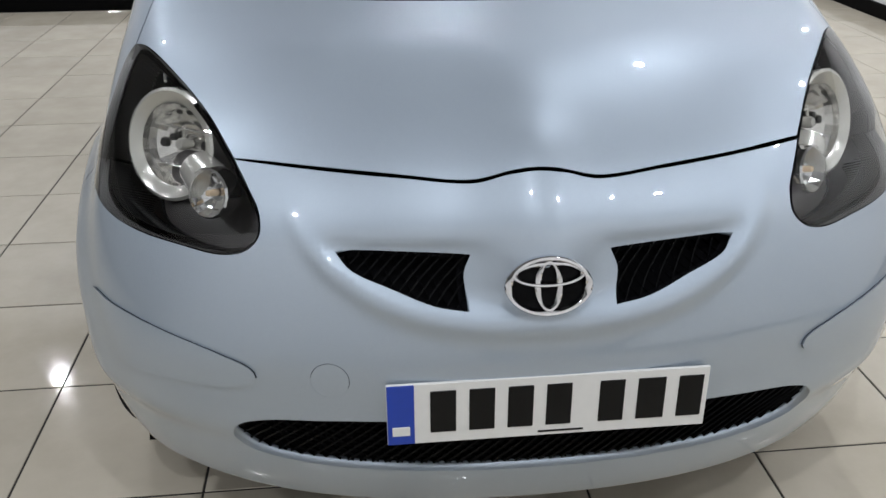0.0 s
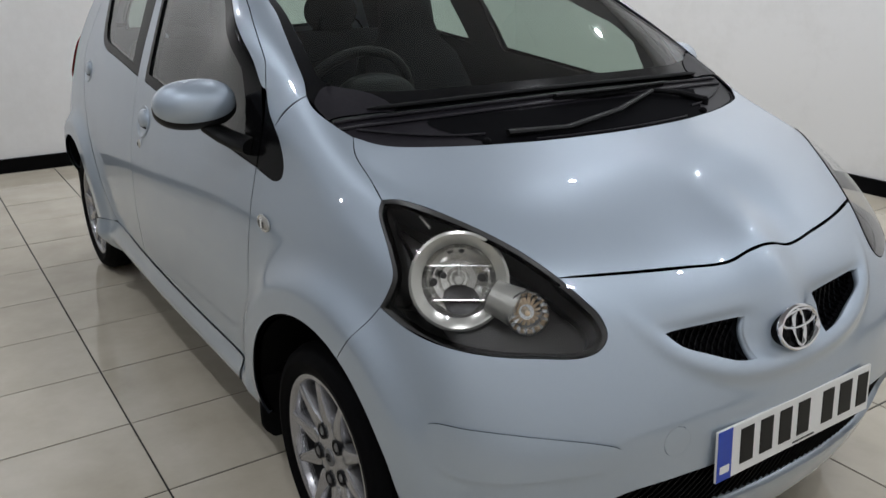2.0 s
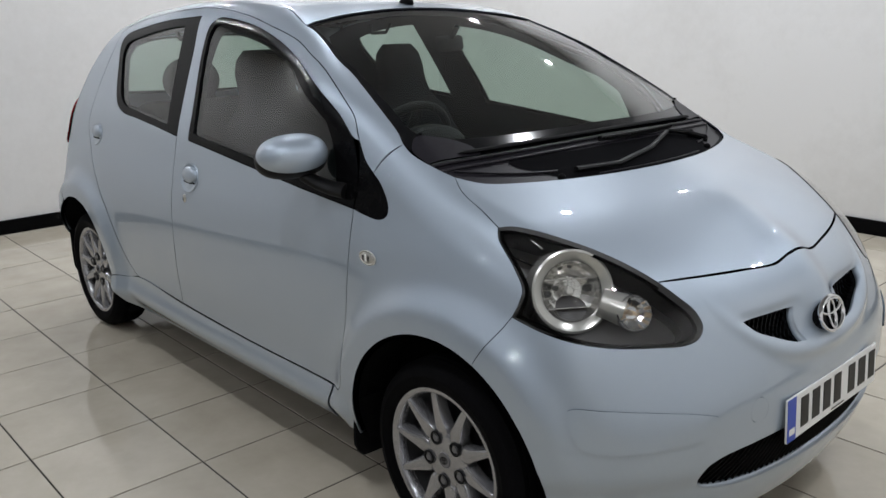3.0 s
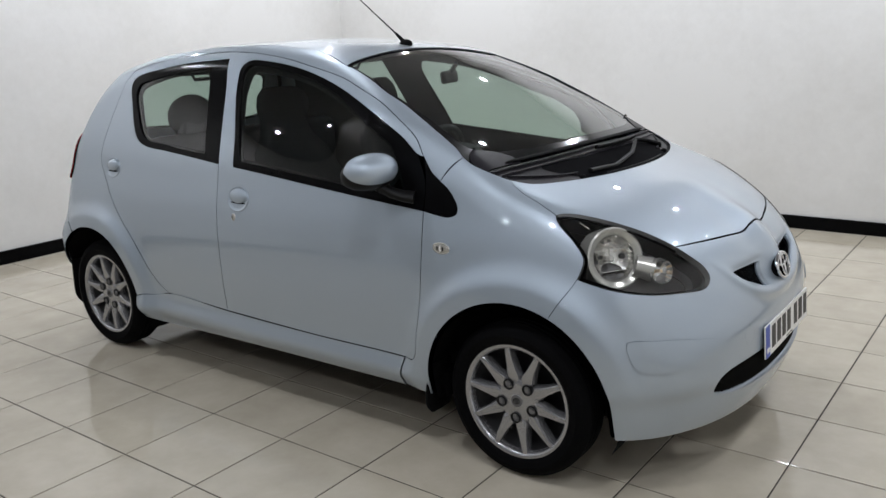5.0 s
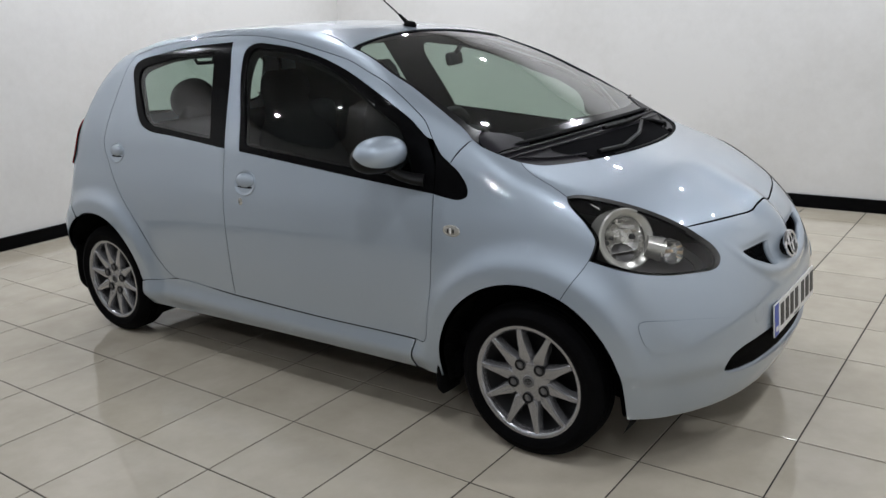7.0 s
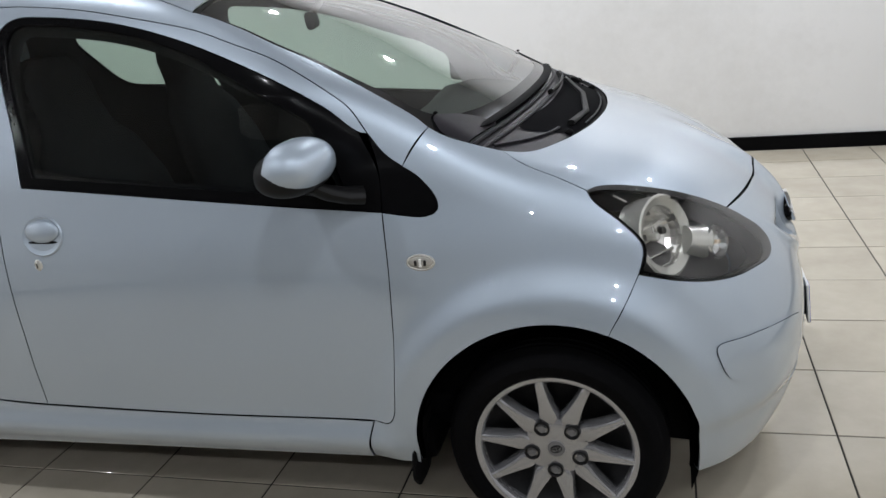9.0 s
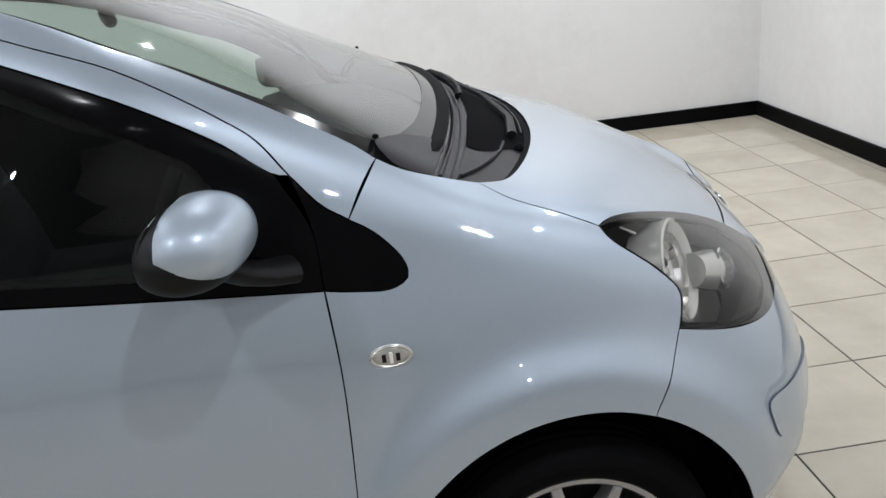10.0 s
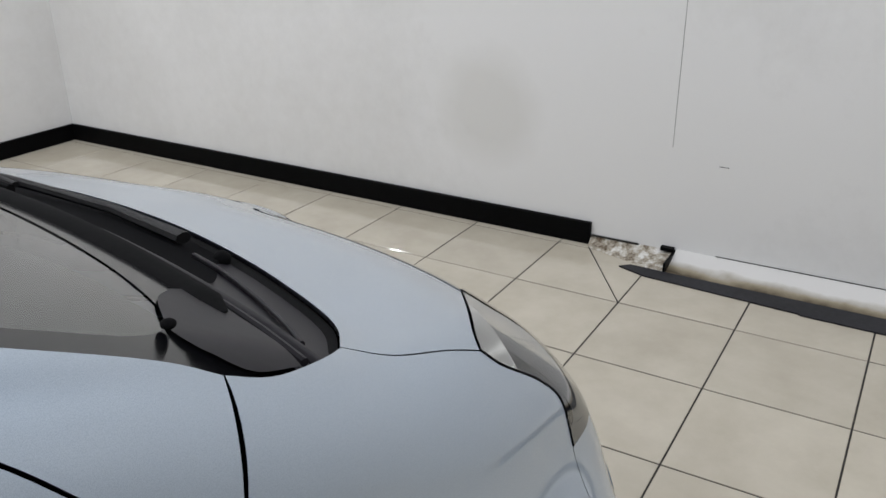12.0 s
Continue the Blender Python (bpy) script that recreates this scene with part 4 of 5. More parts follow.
def build_sides():
    # front wing
    tri_low = sides((-0.325, 0.855), (-0.272, 0.851), (-0.244, 0.864), (-0.246, 0.890), (-0.287, 0.940))
    runs = [[PIL_TOP] + WING_UP, [COWL_R] + BON_SIDE[::-1], [HL_BACK] + HL_REAR[::-1], [GAP_HL] + SEAM, sides(*arc(FX, 66, 183, n=16)), sides((-0.345, 0.213), (-0.40, 0.215)),
            sides((-0.472, 0.217), (-0.462, 0.29)), [on_side(-0.448, 0.338), on_side(-0.405, 0.340)] + DOOR_FRONT[::-1], [on_side(-0.374, 0.863)] + tri_low, [PIL_BOT]]
    wings = panel("front_wing", runs, Along(0.12, -0.86, 0.5), car, pair=True, step=0.016, gap=0.0008)
    tri = [[on_side(-0.375, 0.864)] + tri_low + sides((-0.323, 0.964), (-0.363, 0.992)), [CORNER] + sides((-0.381, 0.96))]
    panel("corner_trim", tri, SIDE, wings, mat=BLACK, pair=True, step=0.016, gap=0.0012, lift=-0.001, label="black triangular corner trim")
    for sgn, w in zip((1, -1), wings):
        x, y, z = on_side(-0.287, 0.750)
        lampbody = ball((x, (y - 0.001) * sgn, z), 0.031, 0.008, 0.0165, None, 24)
        rep = part("side_repeater", lampbody, REPEATER, w, "oval clear side indicator")
        part("repeater_ring", tube([(x + 0.032 * math.cos(t), (y - 0.002) * sgn, z + 0.0175 * math.sin(t)) for t in np.linspace(0, 2 * math.pi, 33)[:-1]], 0.0034, 6, 1, True), SATIN, rep, "satin bezel")
        part("repeater_bulb", box(x, (y - 0.008) * sgn, z, 0.006, 0.004, 0.020, 0.0015), PLATEWHITE, rep, "pale bar", False)
        for dx in (-0.011, 0.011):
            part("repeater_slot", box(x + dx, (y - 0.0075) * sgn, z, 0.007, 0.003, 0.014, 0.001), STEEL, rep, "dark slot", False)

    # front door, open at the front of its window
    belt = sides((-1.213, 0.941), (-0.895, 0.911), (-0.611, 0.885))
    win_up = sides((-0.50, 1.101), (-0.56, 1.138), (-0.691, 1.200), (-0.857, 1.262), (-0.994, 1.306), (-1.132, 1.339), (-1.308, 1.363), (-1.405, 1.366), (-1.446, 1.340), (-1.443, 1.26), (-1.379, 1.061))
    belt_f, belt_r = on_side(-0.375, 0.864), on_side(-1.356, 0.953)
    nose_up = on_side(-0.424, 1.044)
    runs = [[DOOR_TR] + DOOR_TOP, [CORNER, nose_up] + win_up, [belt_r] + belt, [belt_f] + DOOR_FRONT + sides((-0.405, 0.340), (-0.448, 0.337), (-0.55, 0.336), (-0.9, 0.336)), [DOOR_BR] + DOOR_REAR + DOOR_REAR_UP]
    fdoors = panel("front_door", runs, SIDE, car, pair=True, step=0.02)
    surround = [[nose_up] + win_up, [belt_r] + belt, [belt_f] + sides((-0.380, 0.955))]
    glass = [sides((-0.545, 1.078), (-0.70, 1.162), (-0.86, 1.239), (-1.0, 1.289), (-1.13, 1.321), (-1.30, 1.346), (-1.395, 1.348), (-1.424, 1.32), (-1.418, 1.25), (-1.352, 1.06)), sides((-1.326, 0.978), (-1.2, 0.966), (-0.895, 0.938), (-0.611, 0.912)), sides((-0.455, 0.899), (-0.49, 0.99))]
    panel("window_frame", surround, SIDE, fdoors, mat=BLACK, pair=True, holes=[glass], step=0.016, gap=0.0015, lift=0.0005, label="gloss black window frame and mirror corner")
    panes = panel("window_glass", glass, SIDE, fdoors, mat=SIDEGLASS, pair=True, step=0.03, gap=-0.006, lift=-0.006, flange=0.0, label="tinted side window")
    # rear door
    rbelt = sides((-1.623, 0.976), (-1.816, 0.993), (-1.975, 1.007), (-2.05, 1.035), (-2.10, 1.09), (-2.157, 1.185), (-2.198, 1.262), (-2.182, 1.298), (-2.007, 1.337), (-1.792, 1.363))
    wf, wt = on_side(-1.449, 0.959), on_side(-1.545, 1.377)
    bottom_r = on_side(-1.813, 0.359)
    runs = [[DOOR_TR] + sides((-1.549, 1.379))[:0] + [wt] + rbelt[::-1], [wf, on_side(-1.447, 0.948)] + DOOR_REAR[::-1], [DOOR_BR] + sides((-1.6, 0.354)), [bottom_r] + REAR_EDGE[::-1], [on_side(-2.208, 1.336)] + sides((-2.08, 1.362), (-1.872, 1.388))]
    rdoors = panel("rear_door", runs, SIDE, car, pair=True, step=0.02)
    surround = [[wf] + rbelt, [wt] + DOOR_REAR_UP[::-1][:2]]
    rglass = [sides((-1.545, 0.992), (-1.70, 1.005), (-1.85, 1.020), (-1.98, 1.036), (-2.03, 1.065), (-2.09, 1.14), (-2.145, 1.232), (-2.135, 1.268), (-2.0, 1.302), (-1.8, 1.330)), sides((-1.645, 1.342), (-1.6, 1.18))]
    panel("window_frame", surround, SIDE, rdoors, mat=BLACK, pair=True, holes=[rglass], step=0.016, gap=0.0015, lift=0.0005, label="gloss black window frame")
    rpanes = panel("window_glass", rglass, SIDE, rdoors, mat=SIDEGLASS, pair=True, step=0.03, gap=-0.006, lift=-0.006, flange=0.0, label="tinted rear side window")
    for g in (*panes, *rpanes):
        g.visible_shadow = False
    # rear quarter, sill, roof rail
    runs = [[on_side(-2.212, 1.337)] + REAR_EDGE, [on_side(-1.813, 0.3605)], sides((-2.018, 0.327), *arc(RX, 12, 116, n=14)), sides((-2.53, 0.61), (-2.575, 0.66)) , [on_side(-2.63, 0.70)] + QUARTER_REAR[::-1], ]
    panel("rear_quarter", runs, Along(-0.22, -0.86, 0.4), car, pair=True, step=0.02)
    runs = [sides((-0.448, 0.3375), (-0.55, 0.3365), (-0.9, 0.3365), (-1.412, 0.3465), (-1.813, 0.3595)), sides((-2.018, 0.326), (-2.018, 0.27)), sides((-2.010, 0.212), (-1.2, 0.214)), sides((-0.472, 0.217), (-0.462, 0.29))]
    panel("sill", runs, SIDE, car, pair=True, step=0.014, lift=0.004, flange=0.02)
    runs = [[PIL_BOT] + sides((-0.363, 0.992)), [CORNER] + DOOR_TOP[::-1] + [DOOR_TR] + sides((-1.872, 1.388), (-2.08, 1.362)), [on_side(-2.212, 1.337)] + sides((-2.31, 1.333)), [ROOF_REAR[0]] + ROOF_R[::-1], [WIND_TOP_R] + WIND_SIDE[::-1], [PIL_TOP]]
    panel("roof_rail", runs, Along(0, -0.62, 0.78), car, pair=True, step=0.016, gap=0.0012, flange=0.018)
    # handles: a round dish with a paddle, and a lock
    for door, (hx, hz, hr) in ((fdoors, (-1.302, 0.831, 0.050)), (rdoors, (-2.204, 0.899, 0.045))):
        for sgn, d in zip((1, -1), door):
            p = np.array(on_side(hx, hz))
            n = normals(p[None])[0]
            m = Matrix.Diagonal((1, sgn, 1, 1)) @ Matrix.Translation(p) @ Vector(n).to_track_quat("Z", "Y").to_matrix().to_4x4()
            m = m @ Matrix.Diagonal((1.20, 1, 1, 1))
            dish = lathe([(hr * 1.06, 0.0005), (hr, 0.004), (hr * 0.94, 0.003), (hr * 0.75, -0.001), (0.0, -0.002)], 40, m)
            part("handle_dish", dish, PAINT, d, "round dished handle recess")
            part("door_handle", ball((0, 0, 0), 1, 1, 1, m @ pose(0, 0.012, 0.002) @ Matrix.Diagonal((hr * 0.86, hr * 0.60, 0.013, 1)), 28), PAINT, d, "body-coloured paddle handle")
            # black sliver put in for the shade below the paddle
            part("handle_shade_sliver", ball((0, 0, 0), 1, 1, 1, m @ pose(0, -0.016, -0.0005) @ Matrix.Diagonal((hr * 0.80, hr * 0.09, 0.003, 1)), 20), RUBBER, d)
    for sgn, d in zip((1, -1), fdoors):
        x, y, z = on_side(-1.322, 0.757)
        lock = ball((x, y * sgn, z), 0.012, 0.006, 0.016, None, 20)
        part("door_lock", lock, SATIN, d, "chrome key lock")
        part("key_slot", box(x, (y - 0.0062) * sgn, z, 0.0025, 0.002, 0.012), VOID, d, "", False)
    return fdoors


def build_top():
    runs = sym_loop([GLASS_BASE[0]] + GLASS_BASE[1:], [[GLASS_R, PIL_TOP] + WIND_SIDE], [WIND_TOP_R] + WIND_TOP)
    chart = Along(0.5, 0, 0.87)
    wind = panel("windscreen", runs, chart, car, mat=GLASS, step=0.018, gap=0.0, lift=-0.006, flange=0.0, label="clear green-tinted windscreen")
    wind.visible_shadow = False
    edge = [(x, y + 0.034 - 0.022 * k / 6, z) for k, (x, y, z) in enumerate(WIND_SIDE)]
    def flush(ob):
        """Shade a pane as one even sheet."""
        p = np.array([tuple(v.co) for v in ob.data.vertices])
        g = np.stack([deck(*(p + 0.03 * k).T) - deck(*(p - 0.03 * k).T) for k in np.eye(3)], 1)
        g /= np.linalg.norm(g, axis=1)[:, None]
        ob.data.normals_split_custom_set_from_vertices([tuple(v) for v in g])
    flush(wind)
    clear = sym_loop(tops((-0.138, 0.0), (-0.145, -0.19), (-0.167, -0.35), (-0.195, -0.47)), [tops((-0.230, -0.565), (-0.266, -0.604)) + edge], [(WIND_TOP_R[0] + 0.012, WIND_TOP_R[1] + 0.018, WIND_TOP_R[2])] + tops((-0.922, -0.30), (-0.947, 0.0)))
    flush(panel("glass_border", runs, chart, wind, mat=FRIT, step=0.018, gap=0.0008, holes=[clear], lift=-0.0048, flange=0.0, label="black printed border of the glass"))
    runs = sym_loop(WIND_TOP[::-1], [[WIND_TOP_R] + ROOF_R], ROOF_REAR)
    panel("roof", runs, Along(0, 0, 1), car, step=0.03, gap=0.0, seal=False)
    # scuttle between bonnet and glass
    runs = sym_loop(BON_REAR[::-1], [[COWL_R, WING_UP[1]]], [GLASS_R] + GLASS_BASE[::-1])
    cowl = panel("scuttle_panel", runs, Along(0.3, 0, 0.95), car, mat=COWLGREY, step=0.016, gap=0.0, lift=-0.010, flange=0.0, label="dark grey plastic scuttle below the windscreen")
    def across(c, ys, up=0.0):
        pts = [on_top(c - 0.37 * y * y, y) for y in ys]
        return [(x, y, z + up) for x, y, z in pts]

    def base(d, ys, up=0.0):
        pts = [on_top(d - 0.083 - 0.093 * (y / 0.652) ** 2, y) for y in ys]
        return [(x, y, z + up) for x, y, z in pts]

    def soft(pts):
        return [tuple(v) for v in smooth_run([np.array(p) for p in pts], 0.03, False)]
    for y in (-0.36, 0.36):
        p = across(0.068, (y,))[0]
        part("washer_jet", merge(ball((p[0], p[1], p[2] - 0.006), 0.011, 0.011, 0.010, None, 16), box(p[0] - 0.008, p[1], p[2] - 0.007, 0.012, 0.010, 0.008, 0.002)), RUBBER, cowl, "small black washer jet")
    lip = (-0.645, -0.58, -0.48, -0.35, -0.2, 0.0, 0.2, 0.35, 0.48, 0.58, 0.645)
    part("glass_seal", tube(soft(base(-0.016, (-0.56, -0.5, -0.35, -0.2, 0.0, 0.2, 0.35, 0.5, 0.56), -0.002)), [0.003] + [0.015] * (len(soft(base(-0.016, (-0.56, -0.5, -0.35, -0.2, 0.0, 0.2, 0.35, 0.5, 0.56)))) - 2) + [0.003], 10, 0.3), RUBBER, cowl, "black rubber seal below the glass")
    part("scuttle_rib", tube(soft(base(0.006, lip, -0.006)), 0.0042, 8), COWLGREY, cowl, "thin grey moulded ridge")
    part("scuttle_rib", tube(soft(base(0.024, lip, -0.009)), 0.0065, 10, 0.7), COWLGREY, cowl, "broad grey moulded ridge")
    front = soft(across(0.036, (-0.345, -0.40), -0.007) + across(0.028, (-0.49,), -0.007) + across(0.012, (-0.59,), -0.007) + across(0.0, (-0.635,), -0.009))
    part("scuttle_rib", tube(front, 0.0032, 8), COWLGREY, cowl, "thin grey ridge on the corner")
    part("scuttle_rib", tube([(x, -y, z) for x, y, z in front], 0.0032, 8), COWLGREY, cowl, "thin grey ridge on the corner")
    # no real depth here: a flat near-black sheet gives the well its shade
    well = [across(0.084, (-0.335, -0.2, 0.0, 0.2, 0.335)), base(0.040, (0.45, 0.2, 0.0, -0.2, -0.45))]
    panel("well_shade_patch", well, Along(0.3, 0, 0.95), cowl, mat=VOID, step=0.016, gap=0.0, lift=-0.0085, flange=0.0, label="flat black patch for the shade of the well under the wiper")
    part("well_edge", tube(soft(across(0.072, (-0.24, -0.1, 0.05, 0.2, 0.30), -0.006)), 0.0025, 6), COWLGREY, cowl, "thin ridge in the well")
    end = [base(-0.002, (-0.655, -0.56, -0.50)), tops((-0.176, -0.505), (-0.213, -0.534)), tops((-0.252, -0.587), (-0.266, -0.614)), tops((-0.262, -0.634), (-0.240, -0.658))]
    panel("scuttle_end", end, Along(0.3, 0, 0.95), cowl, mat=COWLGREY, pair=True, step=0.016, gap=0.001, lift=-0.0025, flange=0.0, label="dark grey plastic corner piece over the glass")
    for y in (-0.606, 0.606):
        p = on_top(-0.264, y)
        part("stop_block", ball((p[0], p[1], p[2] + 0.001), 0.006, 0.006, 0.004, None, 16), RUBBER, cowl, "small black rubber stop")
    # one wiper, parked: a pivot arm, a folded link and a framed blade
    p = across(0.030, (0.42,), -0.004)[0]
    joint = Vector(across(-0.030, (0.235,), 0.006)[0])
    wiper = part("wiper", tube([Vector(p), Vector(p).lerp(joint, 0.5) + Vector((0, 0, 0.006)), joint], [0.013, 0.010, 0.008], 10, 0.8), RUBBER, car, "black windscreen wiper")
    part("wiper_pivot", lathe([(0.018, -0.03), (0.018, 0.002), (0.013, 0.008), (0.0, 0.009)], 20, pose(*p)), RUBBER, wiper, "round pivot cap")
    arm = [joint] + [Vector(v) for v in across(0.020, (0.05,), 0.008) + across(0.052, (-0.14, -0.30), 0.002)]
    part("wiper_arm", tube(arm, [0.007, 0.008, 0.009, 0.011], 8, 0.7), PLASTIC, wiper, "black wiper arm")
    blade = soft(across(-0.050, (0.31, 0.20, 0.08), 0.002) + across(-0.055, (-0.06,), 0.002) + across(-0.060, (-0.13,), 0.002))
    part("wiper_blade", tube(blade, 0.0055, 8, 1.4), RUBBER, wiper, "black rubber blade")
    part("wiper_spine", tube([(x + 0.007, y, z + 0.005 + 0.005 * math.sin(math.pi * k / (len(blade) - 1))) for k, (x, y, z) in enumerate(blade)], 0.0045, 8, 0.8), PLASTIC, wiper, "thin black spine")
    for k in (3, len(blade) // 3, 2 * len(blade) // 3, len(blade) - 4):
        x, y, z = blade[k]
        part("wiper_claw", tube([(x, y - 0.012, z), (x + 0.006, y, z + 0.010), (x, y + 0.012, z)], 0.0035, 6), PLASTIC, wiper, "small black claw")
    # aerial
    p = on_top(-1.03, 0.0)
    base = part("aerial", merge(ball((p[0], 0, p[2] + 0.004), 0.034, 0.020, 0.020, None, 20), tube([(p[0] - 0.01, 0, p[2] + 0.012), (p[0] - 0.055, 0, p[2] + 0.05)], [0.010, 0.006], 10)), RUBBER, car, "black roof aerial leaning back")
    part("aerial_rod", tube([(p[0] - 0.05, 0, p[2] + 0.046), (p[0] - 0.42, 0, p[2] + 0.33)], [0.0035, 0.0018], 8), RUBBER, base, "thin black rod")
    # tail
    low = [on_tail(-0.40, 0.655), on_tail(0.0, 0.655)]
    runs = sym_loop(ROOF_REAR[::-1][:2], [[ROOF_REAR[0]] + QUARTER_REAR], [on_side(-2.63, 0.70)] + low)
    hole = [[on_tail(0.0, 1.30), on_tail(-0.36, 1.285)], [on_tail(-0.44, 1.26), on_tail(-0.50, 1.08)], [on_tail(-0.49, 1.03), on_tail(0, 1.01), on_tail(0.49, 1.03)], [on_tail(0.50, 1.08), on_tail(0.44, 1.26)], [on_tail(0.36, 1.285)]]
    chart = Along(-0.93, 0, 0.36)
    gate = panel("tailgate", runs, chart, car, step=0.03, holes=[hole])
    rg = panel("rear_glass", hole, chart, gate, mat=SIDEGLASS, step=0.04, gap=-0.01, lift=-0.005, flange=0.0, label="tinted rear window")
    rg.visible_shadow = False
    runs = sym_loop([on_tail(0.0, 0.648), on_tail(-0.40, 0.648)], [[on_side(-2.627, 0.695), on_side(-2.572, 0.655), on_side(-2.53, 0.605)], sides(*arc(RX, 118, 168, n=8))], [on_side(-2.672, 0.225), on_tail(-0.5, 0.21), on_tail(0.0, 0.21)])
    panel("rear_bumper", runs, Round(-2.05, 0.62, math.pi), car, step=0.022)
    lamp = [[on_side(-2.60, 1.05), on_side(-2.565, 1.03), on_side(-2.56, 0.95), on_side(-2.575, 0.86), on_side(-2.61, 0.82), on_tail(-0.60, 0.83), on_tail(-0.585, 0.95), on_tail(-0.575, 1.04)]]
    panel("tail_light", lamp, Along(-0.75, -0.65, 0.1), car, mat=RED, pair=True, step=0.02, gap=0.0, lift=0.010, flange=0.014, label="upright red tail light")


def wheel_meshes():
    r = 0.266
    tread = [(r - 0.002, 0.045), (r, 0.043), (r, 0.031), (r - 0.004, 0.029), (r - 0.004, 0.025), (r, 0.023), (r, 0.004), (r - 0.004, 0.002)]
    outer = [(0.190, 0.058), (0.198, 0.068), (0.212, 0.0755), (0.224, 0.0770), (0.226, 0.0782), (0.230, 0.0782), (0.232, 0.0768), (0.246, 0.0735), (0.256, 0.064)]
    back = [(h, -z) for h, z in reversed(tread)] + [(0.256, -0.064), (0.24, -0.075), (0.215, -0.076), (0.190, -0.058)]
    tyre = lathe(outer + tread + back, 72)
    ring = lathe([(0.178, 0.038), (0.180, 0.058), (0.1845, 0.0655), (0.190, 0.0685), (0.1965, 0.0680), (0.1995, 0.0640), (0.1995, 0.056), (0.186, 0.045)], 80)
    hub = lathe([(0.0, 0.0555), (0.024, 0.0560), (0.030, 0.0545), (0.050, 0.0545), (0.068, 0.0530), (0.077, 0.0480), (0.081, 0.036), (0.081, 0.012)], 60)
    spokes = []
    for k in range(10):
        a = 2 * math.pi * k / 10 + 0.16
        bm = bmesh.new()
        rows = []
        for q, w, h in ((0.052, 0.0100, 0.0500), (0.066, 0.0190, 0.0545), (0.080, 0.0248, 0.0570), (0.092, 0.0240, 0.0590), (0.104, 0.0205, 0.0610), (0.120, 0.0174, 0.0628), (0.140, 0.0148, 0.0643), (0.160, 0.0130, 0.0652), (0.176, 0.0121, 0.0652), (0.186, 0.0119, 0.0640)):
            row = []
            for y, z in ((-w, h - 0.034), (-w * 0.97, h - 0.012), (-w * 0.80, h - 0.0035), (-w * 0.45, h - 0.0002), (-w * 0.20, h - 0.0004), (0, h - 0.0014), (w * 0.20, h - 0.0004), (w * 0.45, h - 0.0002), (w * 0.80, h - 0.0035), (w * 0.97, h - 0.012), (w, h - 0.034)):
                row.append(bm.verts.new((q * math.cos(a) - y * math.sin(a), q * math.sin(a) + y * math.cos(a), z)))
            rows.append(row)
        for p, q in zip(rows, rows[1:]):
            for i in range(10):
                bm.faces.new((p[i], p[i + 1], q[i + 1], q[i]))
        spokes.append(bm)
    nuts = []
    for k in range(5):
        a = 2 * math.pi * k / 5 + 0.53
        nuts.append((lathe([(0.0190, 0.045), (0.0190, 0.0578), (0.0165, 0.0590), (0.0142, 0.0578), (0.0138, 0.0520)], 20, pose(0.061 * math.cos(a), 0.061 * math.sin(a), 0.001)), lathe([(0.0138, 0.0530), (0.0108, 0.0532), (0.0100, 0.0580), (0.0, 0.0586)], 6, pose(0.061 * math.cos(a), 0.061 * math.sin(a), 0.001))))
    drum = lathe([(0.0, 0.004), (0.09, 0.004), (0.10, 0.010), (0.150, 0.012), (0.172, 0.030), (0.190, 0.05), (0.190, -0.05), (0.0, -0.05)], 48)
    band = lathe([(0.172, 0.026), (0.178, 0.030), (0.179, 0.048)], 60)
    cap = lathe([(0.0215, 0.0555), (0.0205, 0.0592), (0.017, 0.0596), (0.0, 0.0590)], 28)
    emblem = merge(*[tube([(ax * math.cos(t), cy + ay * math.sin(t), 0.0594) for t in np.linspace(0, 2 * math.pi, 21)[:-1]], 0.0012, 5, 1, True) for ax, ay, cy in ((0.0135, 0.0095, 0), (0.0105, 0.0038, 0.0038), (0.0038, 0.0080, 0))])
    return tyre, ring, hub, spokes, nuts, drum, band, cap, emblem


def flap(wx, sgn, back, top, low):
    """A curved rubber sheet behind a wheel, with rounded lower corners."""
    bm = bmesh.new()
    rows = []
    n = 9
    for k in range(n + 1):
        f = k / n
        z = top + (low - top) * f
        x = wx - back + 0.022 * (1 - f) ** 2 - 0.004 * f
        cut = 0.030 * max(0.0, (f - 0.72) / 0.28) ** 2
        edge = (0.806 if wx > -1 else 0.782) - 0.008 * f - cut
        inner = 0.640 + cut
        rows.append([bm.verts.new((x + dx, -sgn * y, z)) for y, dx in ((edge - 0.004, 0.0), (edge, 0.006), (edge - 0.004, 0.012), ((edge + inner) / 2, 0.015), (inner, 0.012), (inner, 0.0), ((edge + inner) / 2, 0.003))])
    for a, b in zip(rows, rows[1:]):
        for i in range(7):
            bm.faces.new((a[i], a[(i + 1) % 7], b[(i + 1) % 7], b[i]))
    bm.faces.new(rows[0])
    bm.faces.new(rows[-1])
    return bm


